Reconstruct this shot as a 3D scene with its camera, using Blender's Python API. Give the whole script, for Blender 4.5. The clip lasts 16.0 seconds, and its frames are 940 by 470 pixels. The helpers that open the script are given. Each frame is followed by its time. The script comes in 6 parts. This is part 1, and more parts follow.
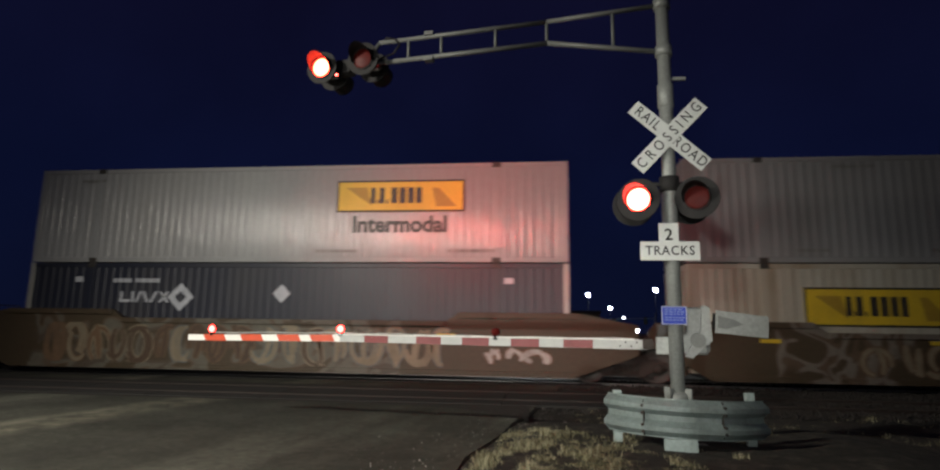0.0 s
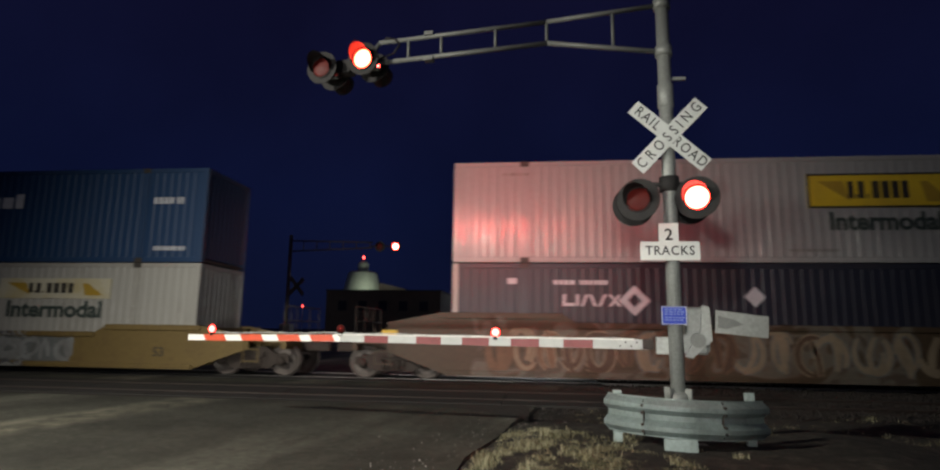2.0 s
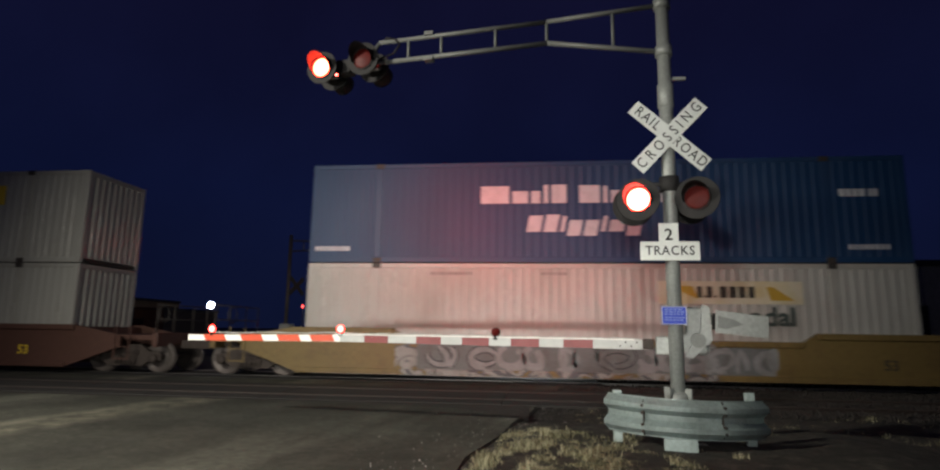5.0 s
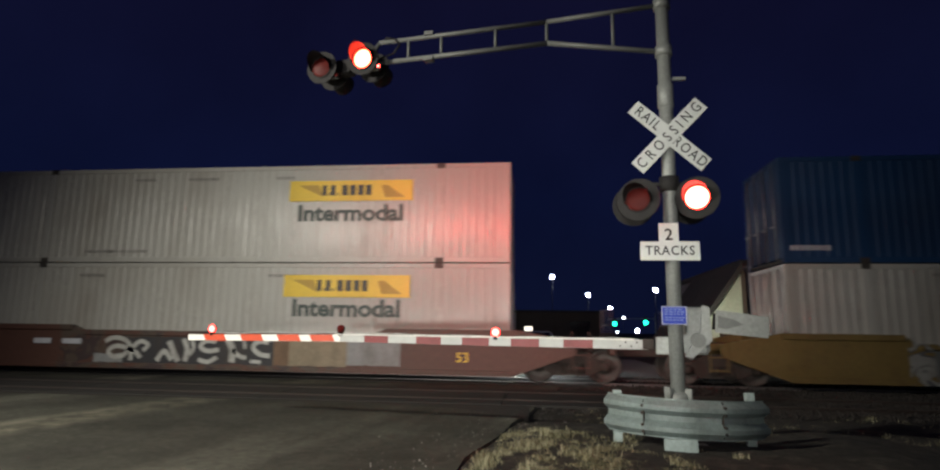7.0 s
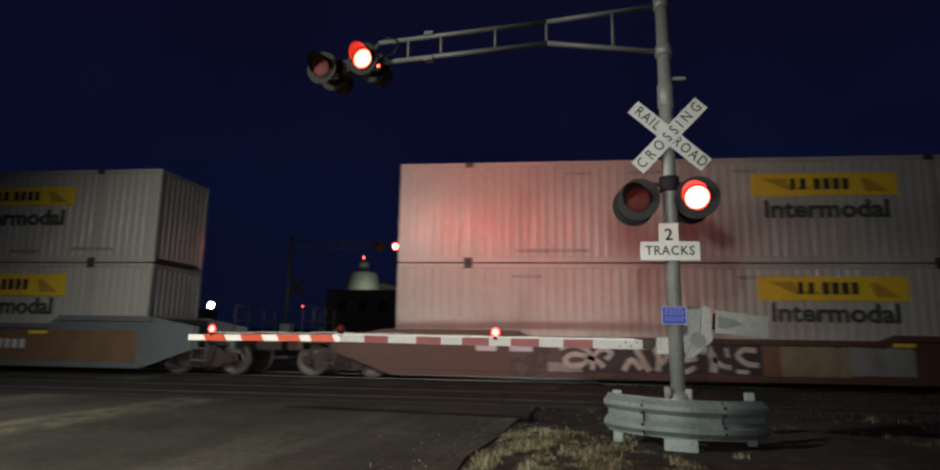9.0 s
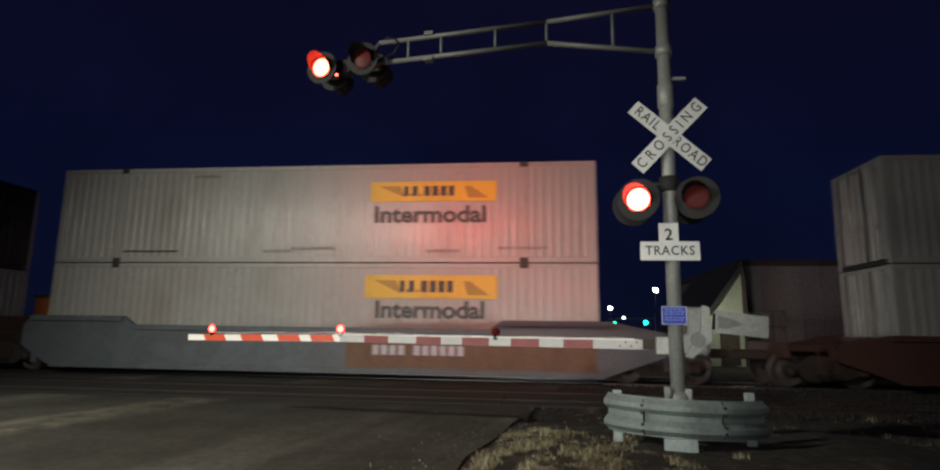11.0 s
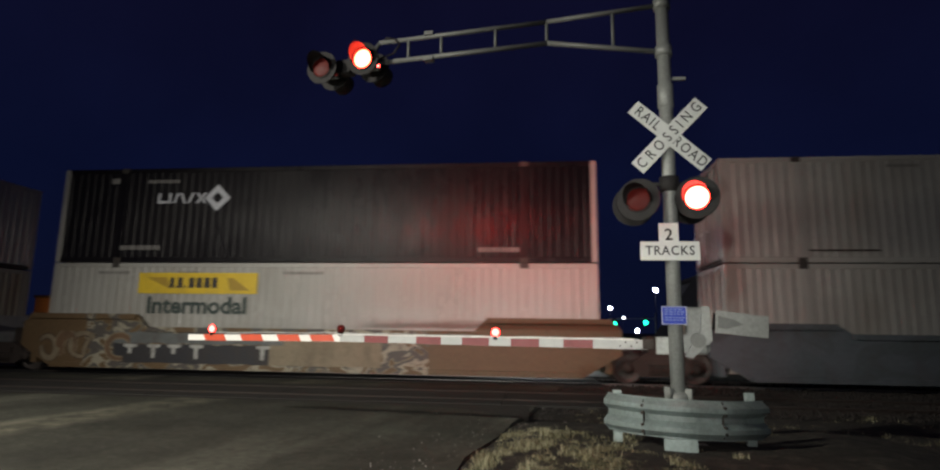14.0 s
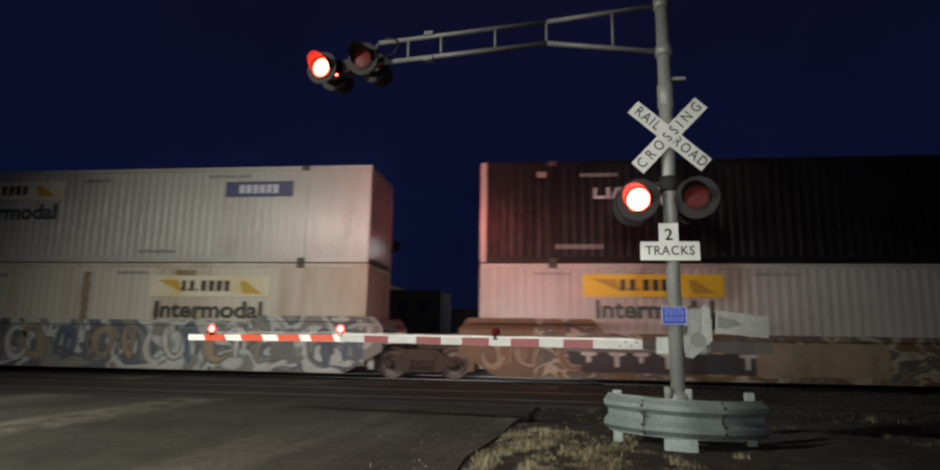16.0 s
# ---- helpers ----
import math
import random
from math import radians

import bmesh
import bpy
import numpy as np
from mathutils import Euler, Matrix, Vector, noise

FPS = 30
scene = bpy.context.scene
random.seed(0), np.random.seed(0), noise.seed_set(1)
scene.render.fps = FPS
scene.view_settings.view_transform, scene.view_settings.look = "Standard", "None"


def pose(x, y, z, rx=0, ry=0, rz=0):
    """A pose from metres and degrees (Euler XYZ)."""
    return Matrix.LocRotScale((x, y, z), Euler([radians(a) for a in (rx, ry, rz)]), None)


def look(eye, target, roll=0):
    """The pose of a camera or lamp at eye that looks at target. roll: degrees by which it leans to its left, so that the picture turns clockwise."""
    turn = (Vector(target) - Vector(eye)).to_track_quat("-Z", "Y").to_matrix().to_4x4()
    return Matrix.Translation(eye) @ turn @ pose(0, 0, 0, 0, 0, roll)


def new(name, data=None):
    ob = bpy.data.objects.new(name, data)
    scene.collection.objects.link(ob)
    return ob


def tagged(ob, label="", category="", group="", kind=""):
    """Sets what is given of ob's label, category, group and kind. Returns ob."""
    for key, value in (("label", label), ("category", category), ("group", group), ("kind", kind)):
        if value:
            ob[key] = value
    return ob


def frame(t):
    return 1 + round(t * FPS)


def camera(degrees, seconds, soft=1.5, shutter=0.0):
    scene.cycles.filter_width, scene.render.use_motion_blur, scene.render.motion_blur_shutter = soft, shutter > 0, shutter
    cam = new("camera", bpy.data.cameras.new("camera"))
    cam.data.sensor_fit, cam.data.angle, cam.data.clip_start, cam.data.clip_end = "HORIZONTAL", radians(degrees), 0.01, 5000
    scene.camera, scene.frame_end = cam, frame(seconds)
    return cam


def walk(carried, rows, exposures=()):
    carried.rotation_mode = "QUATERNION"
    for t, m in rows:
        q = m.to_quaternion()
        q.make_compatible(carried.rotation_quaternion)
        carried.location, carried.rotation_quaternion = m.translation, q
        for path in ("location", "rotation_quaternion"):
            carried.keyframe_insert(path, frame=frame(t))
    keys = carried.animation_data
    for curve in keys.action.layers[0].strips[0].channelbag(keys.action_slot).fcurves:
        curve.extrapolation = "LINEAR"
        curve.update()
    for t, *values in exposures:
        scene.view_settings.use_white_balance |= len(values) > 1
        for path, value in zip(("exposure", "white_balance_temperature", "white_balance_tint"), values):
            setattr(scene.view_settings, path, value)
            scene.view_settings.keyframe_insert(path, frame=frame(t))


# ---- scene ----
EYE = Vector((0.0, 0.0, 1.378))
YAW, PITCH, ROLL = radians(6.48), radians(9.377), 0.81
AIM = EYE + Vector((-math.sin(YAW) * math.cos(PITCH), math.cos(YAW) * math.cos(PITCH), math.sin(PITCH)))
CLIP = 16.0
cam = camera(77.9, CLIP, soft=2.2, shutter=0.5)
walk(cam, [(0.0, look(EYE, AIM, ROLL)), (CLIP, look(EYE, AIM, ROLL))],
     [(0.0, 0.12), (2.0, 0.30), (4.2, 0.36), (6.5, 0.48), (7.2, 0.22), (9.0, -0.08), (11.5, -0.12), (12.5, -0.10), (13.5, 0.08), (14.5, 0.10), (16.0, 0.2)])

# ---- light: late dusk sky, one street lamp behind the viewer ----
world = bpy.data.worlds.new("dusk")
scene.world = world
world.use_nodes = True
wn = world.node_tree
wn.nodes.clear()
w_out = wn.nodes.new("ShaderNodeOutputWorld")
w_bg = wn.nodes.new("ShaderNodeBackground")
w_tc = wn.nodes.new("ShaderNodeTexCoord")
w_sep = wn.nodes.new("ShaderNodeSeparateXYZ")
w_ramp = wn.nodes.new("ShaderNodeValToRGB")
w_ramp.color_ramp.elements[0].position = 0.0
w_ramp.color_ramp.elements[0].color = (0.0031, 0.0050, 0.0195, 1)
w_ramp.color_ramp.elements[1].position = 0.65
w_ramp.color_ramp.elements[1].color = (0.0045, 0.0038, 0.0165, 1)
w_mid = w_ramp.color_ramp.elements.new(0.22)
w_mid.color = (0.0031, 0.0050, 0.0235, 1)
wn.links.new(w_tc.outputs["Generated"], w_sep.inputs[0])
wn.links.new(w_sep.outputs["Z"], w_ramp.inputs[0])
w_noise = wn.nodes.new("ShaderNodeTexNoise")
w_noise.inputs["Scale"].default_value, w_noise.inputs["Detail"].default_value = 3.0, 5.0
wn.links.new(w_tc.outputs["Generated"], w_noise.inputs["Vector"])
w_veil = wn.nodes.new("ShaderNodeMapRange")
w_veil.inputs["From Min"].default_value, w_veil.inputs["From Max"].default_value = 0.3, 0.7
w_veil.inputs["To Min"].default_value, w_veil.inputs["To Max"].default_value = 0.82, 1.18
wn.links.new(w_noise.outputs["Fac"], w_veil.inputs["Value"])
w_mul = wn.nodes.new("ShaderNodeVectorMath")
w_mul.operation = "SCALE"
wn.links.new(w_ramp.outputs[0], w_mul.inputs[0])
wn.links.new(w_veil.outputs[0], w_mul.inputs["Scale"])
wn.links.new(w_mul.outputs[0], w_bg.inputs["Color"])
wn.links.new(w_bg.outputs[0], w_out.inputs["Surface"])
w_bg.inputs["Strength"].default_value = 0.86

LAMP_AT = Vector((-9.4, 0.6, 6.85))
lamp_data = bpy.data.lights.new("street_light", "SPOT")
lamp_data.energy = 4100.0
lamp_data.color = (1.0, 0.95, 0.83)
lamp_data.spot_size, lamp_data.spot_blend = radians(124), 1.0
lamp_data.shadow_soft_size = 0.4
lamp_ob = new("street_light", lamp_data)
lamp_ob.matrix_world = look(LAMP_AT, (-4.4, 9.8, 0.0))
# unseen low lamp added behind the viewer to throw the gate arm's shadow
near_light = bpy.data.lights.new("unseen_low_lamp", "SPOT")
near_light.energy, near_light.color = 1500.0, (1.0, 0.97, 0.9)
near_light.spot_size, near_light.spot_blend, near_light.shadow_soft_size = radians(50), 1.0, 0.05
new("unseen_low_lamp", near_light).matrix_world = look((0.45, -3.0, 0.84), (-3.2, 16.0, 0.6))
# unseen high lamp added above the viewer to throw the lamp discs' shadow
unseen_light = bpy.data.lights.new("unseen_high_lamp", "SPOT")
unseen_light.energy, unseen_light.color = 900.0, (1.0, 0.97, 0.9)
unseen_light.spot_size, unseen_light.spot_blend, unseen_light.shadow_soft_size = radians(44), 1.0, 0.05
new("unseen_high_lamp", unseen_light).matrix_world = look((-0.6, -0.4, 3.34), (3.6, 16.0, 2.5))
# unseen pair at headlight height, added in the next lane to light road and gate
for dx in (-0.6, 0.6):
    car_light = bpy.data.lights.new("unseen_headlight", "SPOT")
    car_light.energy, car_light.color = 1500.0, (1.0, 0.97, 0.9)
    car_light.spot_size, car_light.spot_blend, car_light.shadow_soft_size = radians(64), 1.0, 0.07
    new("unseen_headlight", car_light).matrix_world = look((-6.4 + dx, -5.0, 0.78), (-4.6 + dx, 10.0, 0.35))

# ---- helpers for building ----


def part(name, bm, material, parent=None, label="", at=None, smooth=False):
    """Links a bmesh as one mesh object under a thing or a part."""
    me = bpy.data.meshes.new(name)
    bm.to_mesh(me)
    bm.free()
    if smooth:
        for p in me.polygons:
            p.use_smooth = True
    mats = material if isinstance(material, (list, tuple)) else [material]
    for m in mats:
        me.materials.append(m)
    ob = new(name, me)
    if parent is not None:
        ob.parent = parent
    if at is not None:
        ob.matrix_basis = at
    if label:
        ob["label"] = label
    return ob


def shared(name, me, parent, at, label=""):
    """One more object on a mesh that is already there."""
    ob = new(name, me)
    ob.parent = parent
    ob.matrix_basis = at
    if label:
        ob["label"] = label
    return ob


def empty(name, at=None):
    ob = new(name)
    if at is not None:
        ob.matrix_basis = at
    return ob


def add_box(bm, lo, hi, bevel=0.0, mat=0):
    """A box between two corners, added to bm."""
    x0, y0, z0 = lo
    x1, y1, z1 = hi
    v = [bm.verts.new(c) for c in ((x0, y0, z0), (x1, y0, z0), (x1, y1, z0), (x0, y1, z0), (x0, y0, z1), (x1, y0, z1), (x1, y1, z1), (x0, y1, z1))]
    fs = [bm.faces.new([v[i] for i in q]) for q in ((0, 3, 2, 1), (4, 5, 6, 7), (0, 1, 5, 4), (1, 2, 6, 5), (2, 3, 7, 6), (3, 0, 4, 7))]
    for f in fs:
        f.material_index = mat
    if bevel > 0:
        es = list({e for f in fs for e in f.edges})
        bmesh.ops.bevel(bm, geom=es, offset=bevel, segments=2, affect="EDGES", profile=0.5)
    return bm


def box(lo, hi, bevel=0.0):
    return add_box(bmesh.new(), lo, hi, bevel)


def add_tube(bm, a, b, r, n=14, r2=None, cap=True):
    """A round bar from a to b."""
    a, b = Vector(a), Vector(b)
    q = (b - a).to_track_quat("Z", "Y").to_matrix()
    r2 = r if r2 is None else r2
    lo, hi = [], []
    for i in range(n):
        c = Vector((math.cos(2 * math.pi * i / n), math.sin(2 * math.pi * i / n), 0))
        lo.append(bm.verts.new(a + q @ (c * r)))
        hi.append(bm.verts.new(b + q @ (c * r2)))
    for i in range(n):
        j = (i + 1) % n
        bm.faces.new((lo[i], lo[j], hi[j], hi[i])).smooth = True
    if cap:
        bm.faces.new(list(reversed(lo)))
        bm.faces.new(hi)
    return bm


def tube(a, b, r, n=14, r2=None):
    return add_tube(bmesh.new(), a, b, r, n, r2)


def add_lathe(bm, profile, n=28, axis="y", mats=None):
    """Turns a profile of (radius, along) round an axis."""
    rings = []
    for r, h in profile:
        ring = []
        for i in range(n):
            c, s = math.cos(2 * math.pi * i / n) * r, math.sin(2 * math.pi * i / n) * r
            ring.append(bm.verts.new((c, h, s) if axis == "y" else (c, s, h)))
        rings.append(ring)
    for k in range(len(rings) - 1):
        for i in range(n):
            j = (i + 1) % n
            f = bm.faces.new((rings[k][i], rings[k][j], rings[k + 1][j], rings[k + 1][i]))
            f.smooth = True
            if mats:
                f.material_index = mats[k]
    return bm


def lathe(profile, n=28, axis="y", mats=None):
    return add_lathe(bmesh.new(), profile, n, axis, mats)


def add_prism(bm, outline, y0, y1, mat=0):
    """A flat outline of (x, z) given depth from y0 to y1."""
    a = [bm.verts.new((x, y0, z)) for x, z in outline]
    b = [bm.verts.new((x, y1, z)) for x, z in outline]
    n = len(a)
    fs = [bm.faces.new(a), bm.faces.new(list(reversed(b)))]
    for i in range(n):
        j = (i + 1) % n
        fs.append(bm.faces.new((a[j], a[i], b[i], b[j])))
    for f in fs:
        f.material_index = mat
    bmesh.ops.recalc_face_normals(bm, faces=fs)
    return bm


def prism(outline, y0, y1):
    return add_prism(bmesh.new(), outline, y0, y1)


def lettering(name, text, size, material, parent, at, label="", depth=0.002, stretch=1.0, align="CENTER", bold=0.0, spacing=1.0):
    """Raised flat letters from the built-in font, as one mesh that faces -y of the given pose."""
    cu = bpy.data.curves.new(name, "FONT")
    cu.body, cu.size, cu.extrude, cu.align_x, cu.align_y = text, size, depth, align, "CENTER"
    cu.offset = bold
    cu.space_character = spacing
    cu.resolution_u = 3
    tmp = new("tmp_text", cu)
    me = bpy.data.meshes.new_from_object(tmp.evaluated_get(bpy.context.evaluated_depsgraph_get()))
    bpy.data.objects.remove(tmp)
    bpy.data.curves.remove(cu)
    me.transform(Matrix.Rotation(radians(90), 4, "X") @ Matrix.Diagonal((stretch, 1, 1, 1)))
    me.materials.clear()
    me.materials.append(material)
    ob = new(name, me)
    ob.parent = parent
    ob.matrix_basis = at
    if label:
        ob["label"] = label
    return ob


# ---- materials ----


def nodes_of(name):
    m = bpy.data.materials.new(name)
    m.use_nodes = True
    nt = m.node_tree
    return m, nt, nt.nodes["Principled BSDF"]


def noise_node(nt, scale, detail=6.0, rough=0.6, coords=None, stretch=(1, 1, 1)):
    n = nt.nodes.new("ShaderNodeTexNoise")
    n.inputs["Scale"].default_value, n.inputs["Detail"].default_value, n.inputs["Roughness"].default_value = scale, detail, rough
    mp = nt.nodes.new("ShaderNodeMapping")
    mp.inputs["Scale"].default_value = stretch
    tc = nt.nodes.new("ShaderNodeTexCoord")
    nt.links.new(tc.outputs[coords or "Object"], mp.inputs["Vector"])
    nt.links.new(mp.outputs[0], n.inputs["Vector"])
    return n


def ramp_node(nt, source, stops):
    r = nt.nodes.new("ShaderNodeValToRGB")
    els = r.color_ramp.elements
    while len(els) < len(stops):
        els.new(0.5)
    for e, (p, c) in zip(els, stops):
        e.position = p
        e.color = (*c, 1) if len(c) == 3 else c
    nt.links.new(source, r.inputs[0])
    return r


def mix_node(nt, kind, fac, a, b):
    m = nt.nodes.new("ShaderNodeMix")
    m.data_type, m.blend_type = "RGBA", kind
    for sock, val in ((m.inputs["Factor"], fac), (m.inputs["A"], a), (m.inputs["B"], b)):
        if isinstance(val, bpy.types.NodeSocket):
            nt.links.new(val, sock)
        elif isinstance(val, (int, float)):
            sock.default_value = val
        else:
            sock.default_value = (*val, 1)
    return m.outputs["Result"]


def surface(name, colour, rough=0.5, metal=0.0, grime=(0.05, 0.045, 0.04), dirt=0.4, scale=1.2, streak=(1, 1, 1), bump=0.1, grain=40.0, vary=0.25):
    """Paint, metal or stone: base colour, patches of grime, fine grain and relief."""
    m, nt, b = nodes_of(name)
    big = noise_node(nt, scale, 7, 0.65, stretch=streak)
    fine = noise_node(nt, grain, 4, 0.6)
    patch = ramp_node(nt, big.outputs["Fac"], [(0.45, (0, 0, 0)), (0.75, (1, 1, 1))])
    tone = ramp_node(nt, fine.outputs["Fac"], [(0.3, (1 - vary, 1 - vary, 1 - vary)), (0.7, (1, 1, 1))])
    amount = nt.nodes.new("ShaderNodeMath")
    amount.operation = "MULTIPLY"
    nt.links.new(patch.outputs[0], amount.inputs[0])
    amount.inputs[1].default_value = dirt
    col = mix_node(nt, "MIX", amount.outputs[0], colour, grime)
    col = mix_node(nt, "MULTIPLY", 1.0, col, tone.outputs[0])
    nt.links.new(col, b.inputs["Base Color"])
    rr = nt.nodes.new("ShaderNodeMapRange")
    rr.inputs["To Min"].default_value, rr.inputs["To Max"].default_value = max(rough - 0.1, 0.05), min(rough + 0.2, 1.0)
    nt.links.new(big.outputs["Fac"], rr.inputs["Value"])
    nt.links.new(rr.outputs[0], b.inputs["Roughness"])
    b.inputs["Metallic"].default_value = metal
    if bump > 0:
        bp = nt.nodes.new("ShaderNodeBump")
        bp.inputs["Strength"].default_value, bp.inputs["Distance"].default_value = bump, 0.01
        nt.links.new(fine.outputs["Fac"], bp.inputs["Height"])
        nt.links.new(bp.outputs[0], b.inputs["Normal"])
    return m


def glowing(name, colour, strength, base=(0.2, 0.02, 0.01)):
    m, nt, b = nodes_of(name)
    b.inputs["Base Color"].default_value = (*base, 1)
    b.inputs["Roughness"].default_value = 0.2
    b.inputs["Emission Color"].default_value = (*colour, 1)
    b.inputs["Emission Strength"].default_value = strength
    return m


def tagged_paint(name, base, strokes, density=0.5, scale=0.55, seed=0.0, lo=-6.0, hi=6.0, rust=0.4):
    """Car-side paint with a stretch of sprayed tags: swelling bands in several colours with dark rims."""
    m, nt, b = nodes_of(name)
    tc = nt.nodes.new("ShaderNodeTexCoord")
    sep = nt.nodes.new("ShaderNodeSeparateXYZ")
    nt.links.new(tc.outputs["Object"], sep.inputs[0])
    mp = nt.nodes.new("ShaderNodeMapping")
    mp.inputs["Location"].default_value = (seed * 3.7, seed, seed * 1.9)
    mp.inputs["Rotation"].default_value = (0, 0.35, 0)
    mp.inputs["Scale"].default_value = (1.0, 0.2, 1.35)
    nt.links.new(tc.outputs["Object"], mp.inputs[0])
    swirl = nt.nodes.new("ShaderNodeTexNoise")
    swirl.inputs["Scale"].default_value, swirl.inputs["Detail"].default_value, swirl.inputs["Distortion"].default_value = scale * 1.6, 1.0, 1.6
    nt.links.new(mp.outputs[0], swirl.inputs["Vector"])
    pal = [(0.0, base), (0.40, base), (0.41, strokes[0]), (0.44, strokes[1]), (0.51, strokes[1]), (0.53, strokes[1]), (0.55, strokes[2]), (0.62, strokes[2]), (0.63, base), (0.66, base)]
    art = ramp_node(nt, swirl.outputs["Fac"], pal)
    where = noise_node(nt, 0.5, 2, 0.5)
    cover = ramp_node(nt, where.outputs["Fac"], [(0.5 - density * 0.3, (0, 0, 0)), (0.53 - density * 0.3, (1, 1, 1))])
    gate = None
    for edge, op in ((lo, "GREATER_THAN"), (hi, "LESS_THAN")):
        c = nt.nodes.new("ShaderNodeMath")
        c.operation = op
        nt.links.new(sep.outputs["X"], c.inputs[0])
        c.inputs[1].default_value = edge
        if gate is None:
            gate = c.outputs[0]
        else:
            g = nt.nodes.new("ShaderNodeMath")
            g.operation = "MULTIPLY"
            nt.links.new(gate, g.inputs[0])
            nt.links.new(c.outputs[0], g.inputs[1])
            gate = g.outputs[0]
    g2 = nt.nodes.new("ShaderNodeMath")
    g2.operation = "MULTIPLY"
    nt.links.new(gate, g2.inputs[0])
    nt.links.new(cover.outputs[0], g2.inputs[1])
    rusty = noise_node(nt, 1.7, 8, 0.7, stretch=(1, 1, 0.5))
    rmask = ramp_node(nt, rusty.outputs["Fac"], [(0.48, (0, 0, 0)), (0.72, (rust, rust, rust))])
    col = mix_node(nt, "MIX", g2.outputs[0], base, art.outputs[0])
    col = mix_node(nt, "MIX", rmask.outputs[0], col, (0.09, 0.045, 0.025))
    fine = noise_node(nt, 25, 5, 0.6, stretch=(1, 1, 0.3))
    tone = ramp_node(nt, fine.outputs["Fac"], [(0.3, (0.65, 0.65, 0.65)), (0.7, (1, 1, 1))])
    col = mix_node(nt, "MULTIPLY", 1.0, col, tone.outputs[0])
    nt.links.new(col, b.inputs["Base Color"])
    b.inputs["Roughness"].default_value = 0.6
    return m


M_WHITE = surface("white_container_paint", (0.39, 0.385, 0.355), 0.22, 0.0, (0.22, 0.195, 0.16), 0.6, 0.8, (0.6, 1, 0.25), 0.05, 30, 0.12)
M_WHITE_OLD = surface("stained_container_paint", (0.45, 0.43, 0.36), 0.5, 0.0, (0.25, 0.17, 0.09), 0.75, 0.7, (1.2, 1, 0.18), 0.05, 30, 0.18)
M_GREY = surface("grey_container_paint", (0.27, 0.27, 0.27), 0.5, 0.0, (0.2, 0.19, 0.18), 0.5, 0.9, (0.6, 1, 0.3), 0.05, 30, 0.15)
M_NAVY = surface("dark_container_paint", (0.020, 0.023, 0.038), 0.40, 0.0, (0.05, 0.045, 0.045), 0.5, 0.8, (0.6, 1, 0.3), 0.05, 30, 0.2)
M_BLACK = surface("black_container_paint", (0.009, 0.008, 0.010), 0.24, 0.0, (0.024, 0.022, 0.022), 0.5, 0.8, (0.6, 1, 0.3), 0.05, 30, 0.2)
M_BLUE = surface("blue_container_paint", (0.007, 0.040, 0.115), 0.5, 0.0, (0.03, 0.05, 0.10), 0.5, 0.8, (0.6, 1, 0.3), 0.05, 30, 0.15)
M_YELLOW = surface("yellow_sign_paint", (0.72, 0.50, 0.03), 0.45, 0.0, (0.35, 0.24, 0.05), 0.4, 2.0, (1, 1, 0.5), 0.02, 30, 0.15)
M_YELLOW_OLD = surface("bleached_sign_paint", (0.55, 0.52, 0.40), 0.6, 0.0, (0.45, 0.33, 0.06), 0.8, 0.8, (1, 1, 1), 0.02, 30, 0.15)
M_GREEN_TEXT = surface("dark_green_lettering", (0.035, 0.055, 0.05), 0.5, 0.0, (0.2, 0.2, 0.18), 0.35, 5, (1, 1, 1), 0.0, 30, 0.2)
M_DARK = surface("dark_lettering", (0.03, 0.028, 0.025), 0.5, 0.0, (0.15, 0.12, 0.05), 0.3, 5, (1, 1, 1), 0.0, 30, 0.2)
M_FAINT = surface("faded_small_print", (0.20, 0.19, 0.18), 0.6, 0.0, (0.35, 0.34, 0.32), 0.6, 5, (1, 1, 1), 0.0, 30, 0.2)
M_PALE = surface("pale_lettering", (0.55, 0.56, 0.60), 0.5, 0.0, (0.2, 0.22, 0.27), 0.4, 5, (1, 1, 1), 0.0, 30, 0.2)
M_STEEL_DARK = surface("dark_casting_steel", (0.05, 0.045, 0.04), 0.6, 0.2, (0.1, 0.06, 0.04), 0.6, 3, (1, 1, 1), 0.15, 30, 0.3)
M_BOGIE = surface("rusty_bogie_steel", (0.062, 0.047, 0.040), 0.75, 0.1, (0.03, 0.025, 0.02), 0.6, 4, (1, 1, 1), 0.2, 40, 0.3)
M_WHEEL = surface("worn_wheel_steel", (0.14, 0.12, 0.11), 0.5, 0.5, (0.06, 0.05, 0.04), 0.6, 6, (1, 1, 1), 0.1, 40, 0.3)
M_RAIL_RUST = surface("rusty_rail_steel", (0.06, 0.045, 0.038), 0.7, 0.2, (0.03, 0.025, 0.02), 0.5, 4, (0.2, 1, 1), 0.1, 40, 0.3)
M_RAIL = surface("polished_rail_steel", (0.45, 0.43, 0.42), 0.3, 0.9, (0.12, 0.08, 0.06), 0.5, 4, (0.2, 1, 1), 0.05, 40, 0.2)
M_GALV = surface("galvanised_steel", (0.34, 0.36, 0.34), 0.45, 0.25, (0.20, 0.21, 0.20), 0.6, 2.5, (1, 1, 0.5), 0.1, 25, 0.25)
M_ALU = surface("weathered_aluminium", (0.20, 0.21, 0.20), 0.5, 0.3, (0.16, 0.16, 0.15), 0.55, 2.0, (1, 1, 0.4), 0.05, 30, 0.2)
M_SIGN = surface("white_sign_sheet", (0.70, 0.73, 0.70), 0.4, 0.0, (0.45, 0.46, 0.44), 0.4, 3, (1, 1, 1), 0.02, 50, 0.1)
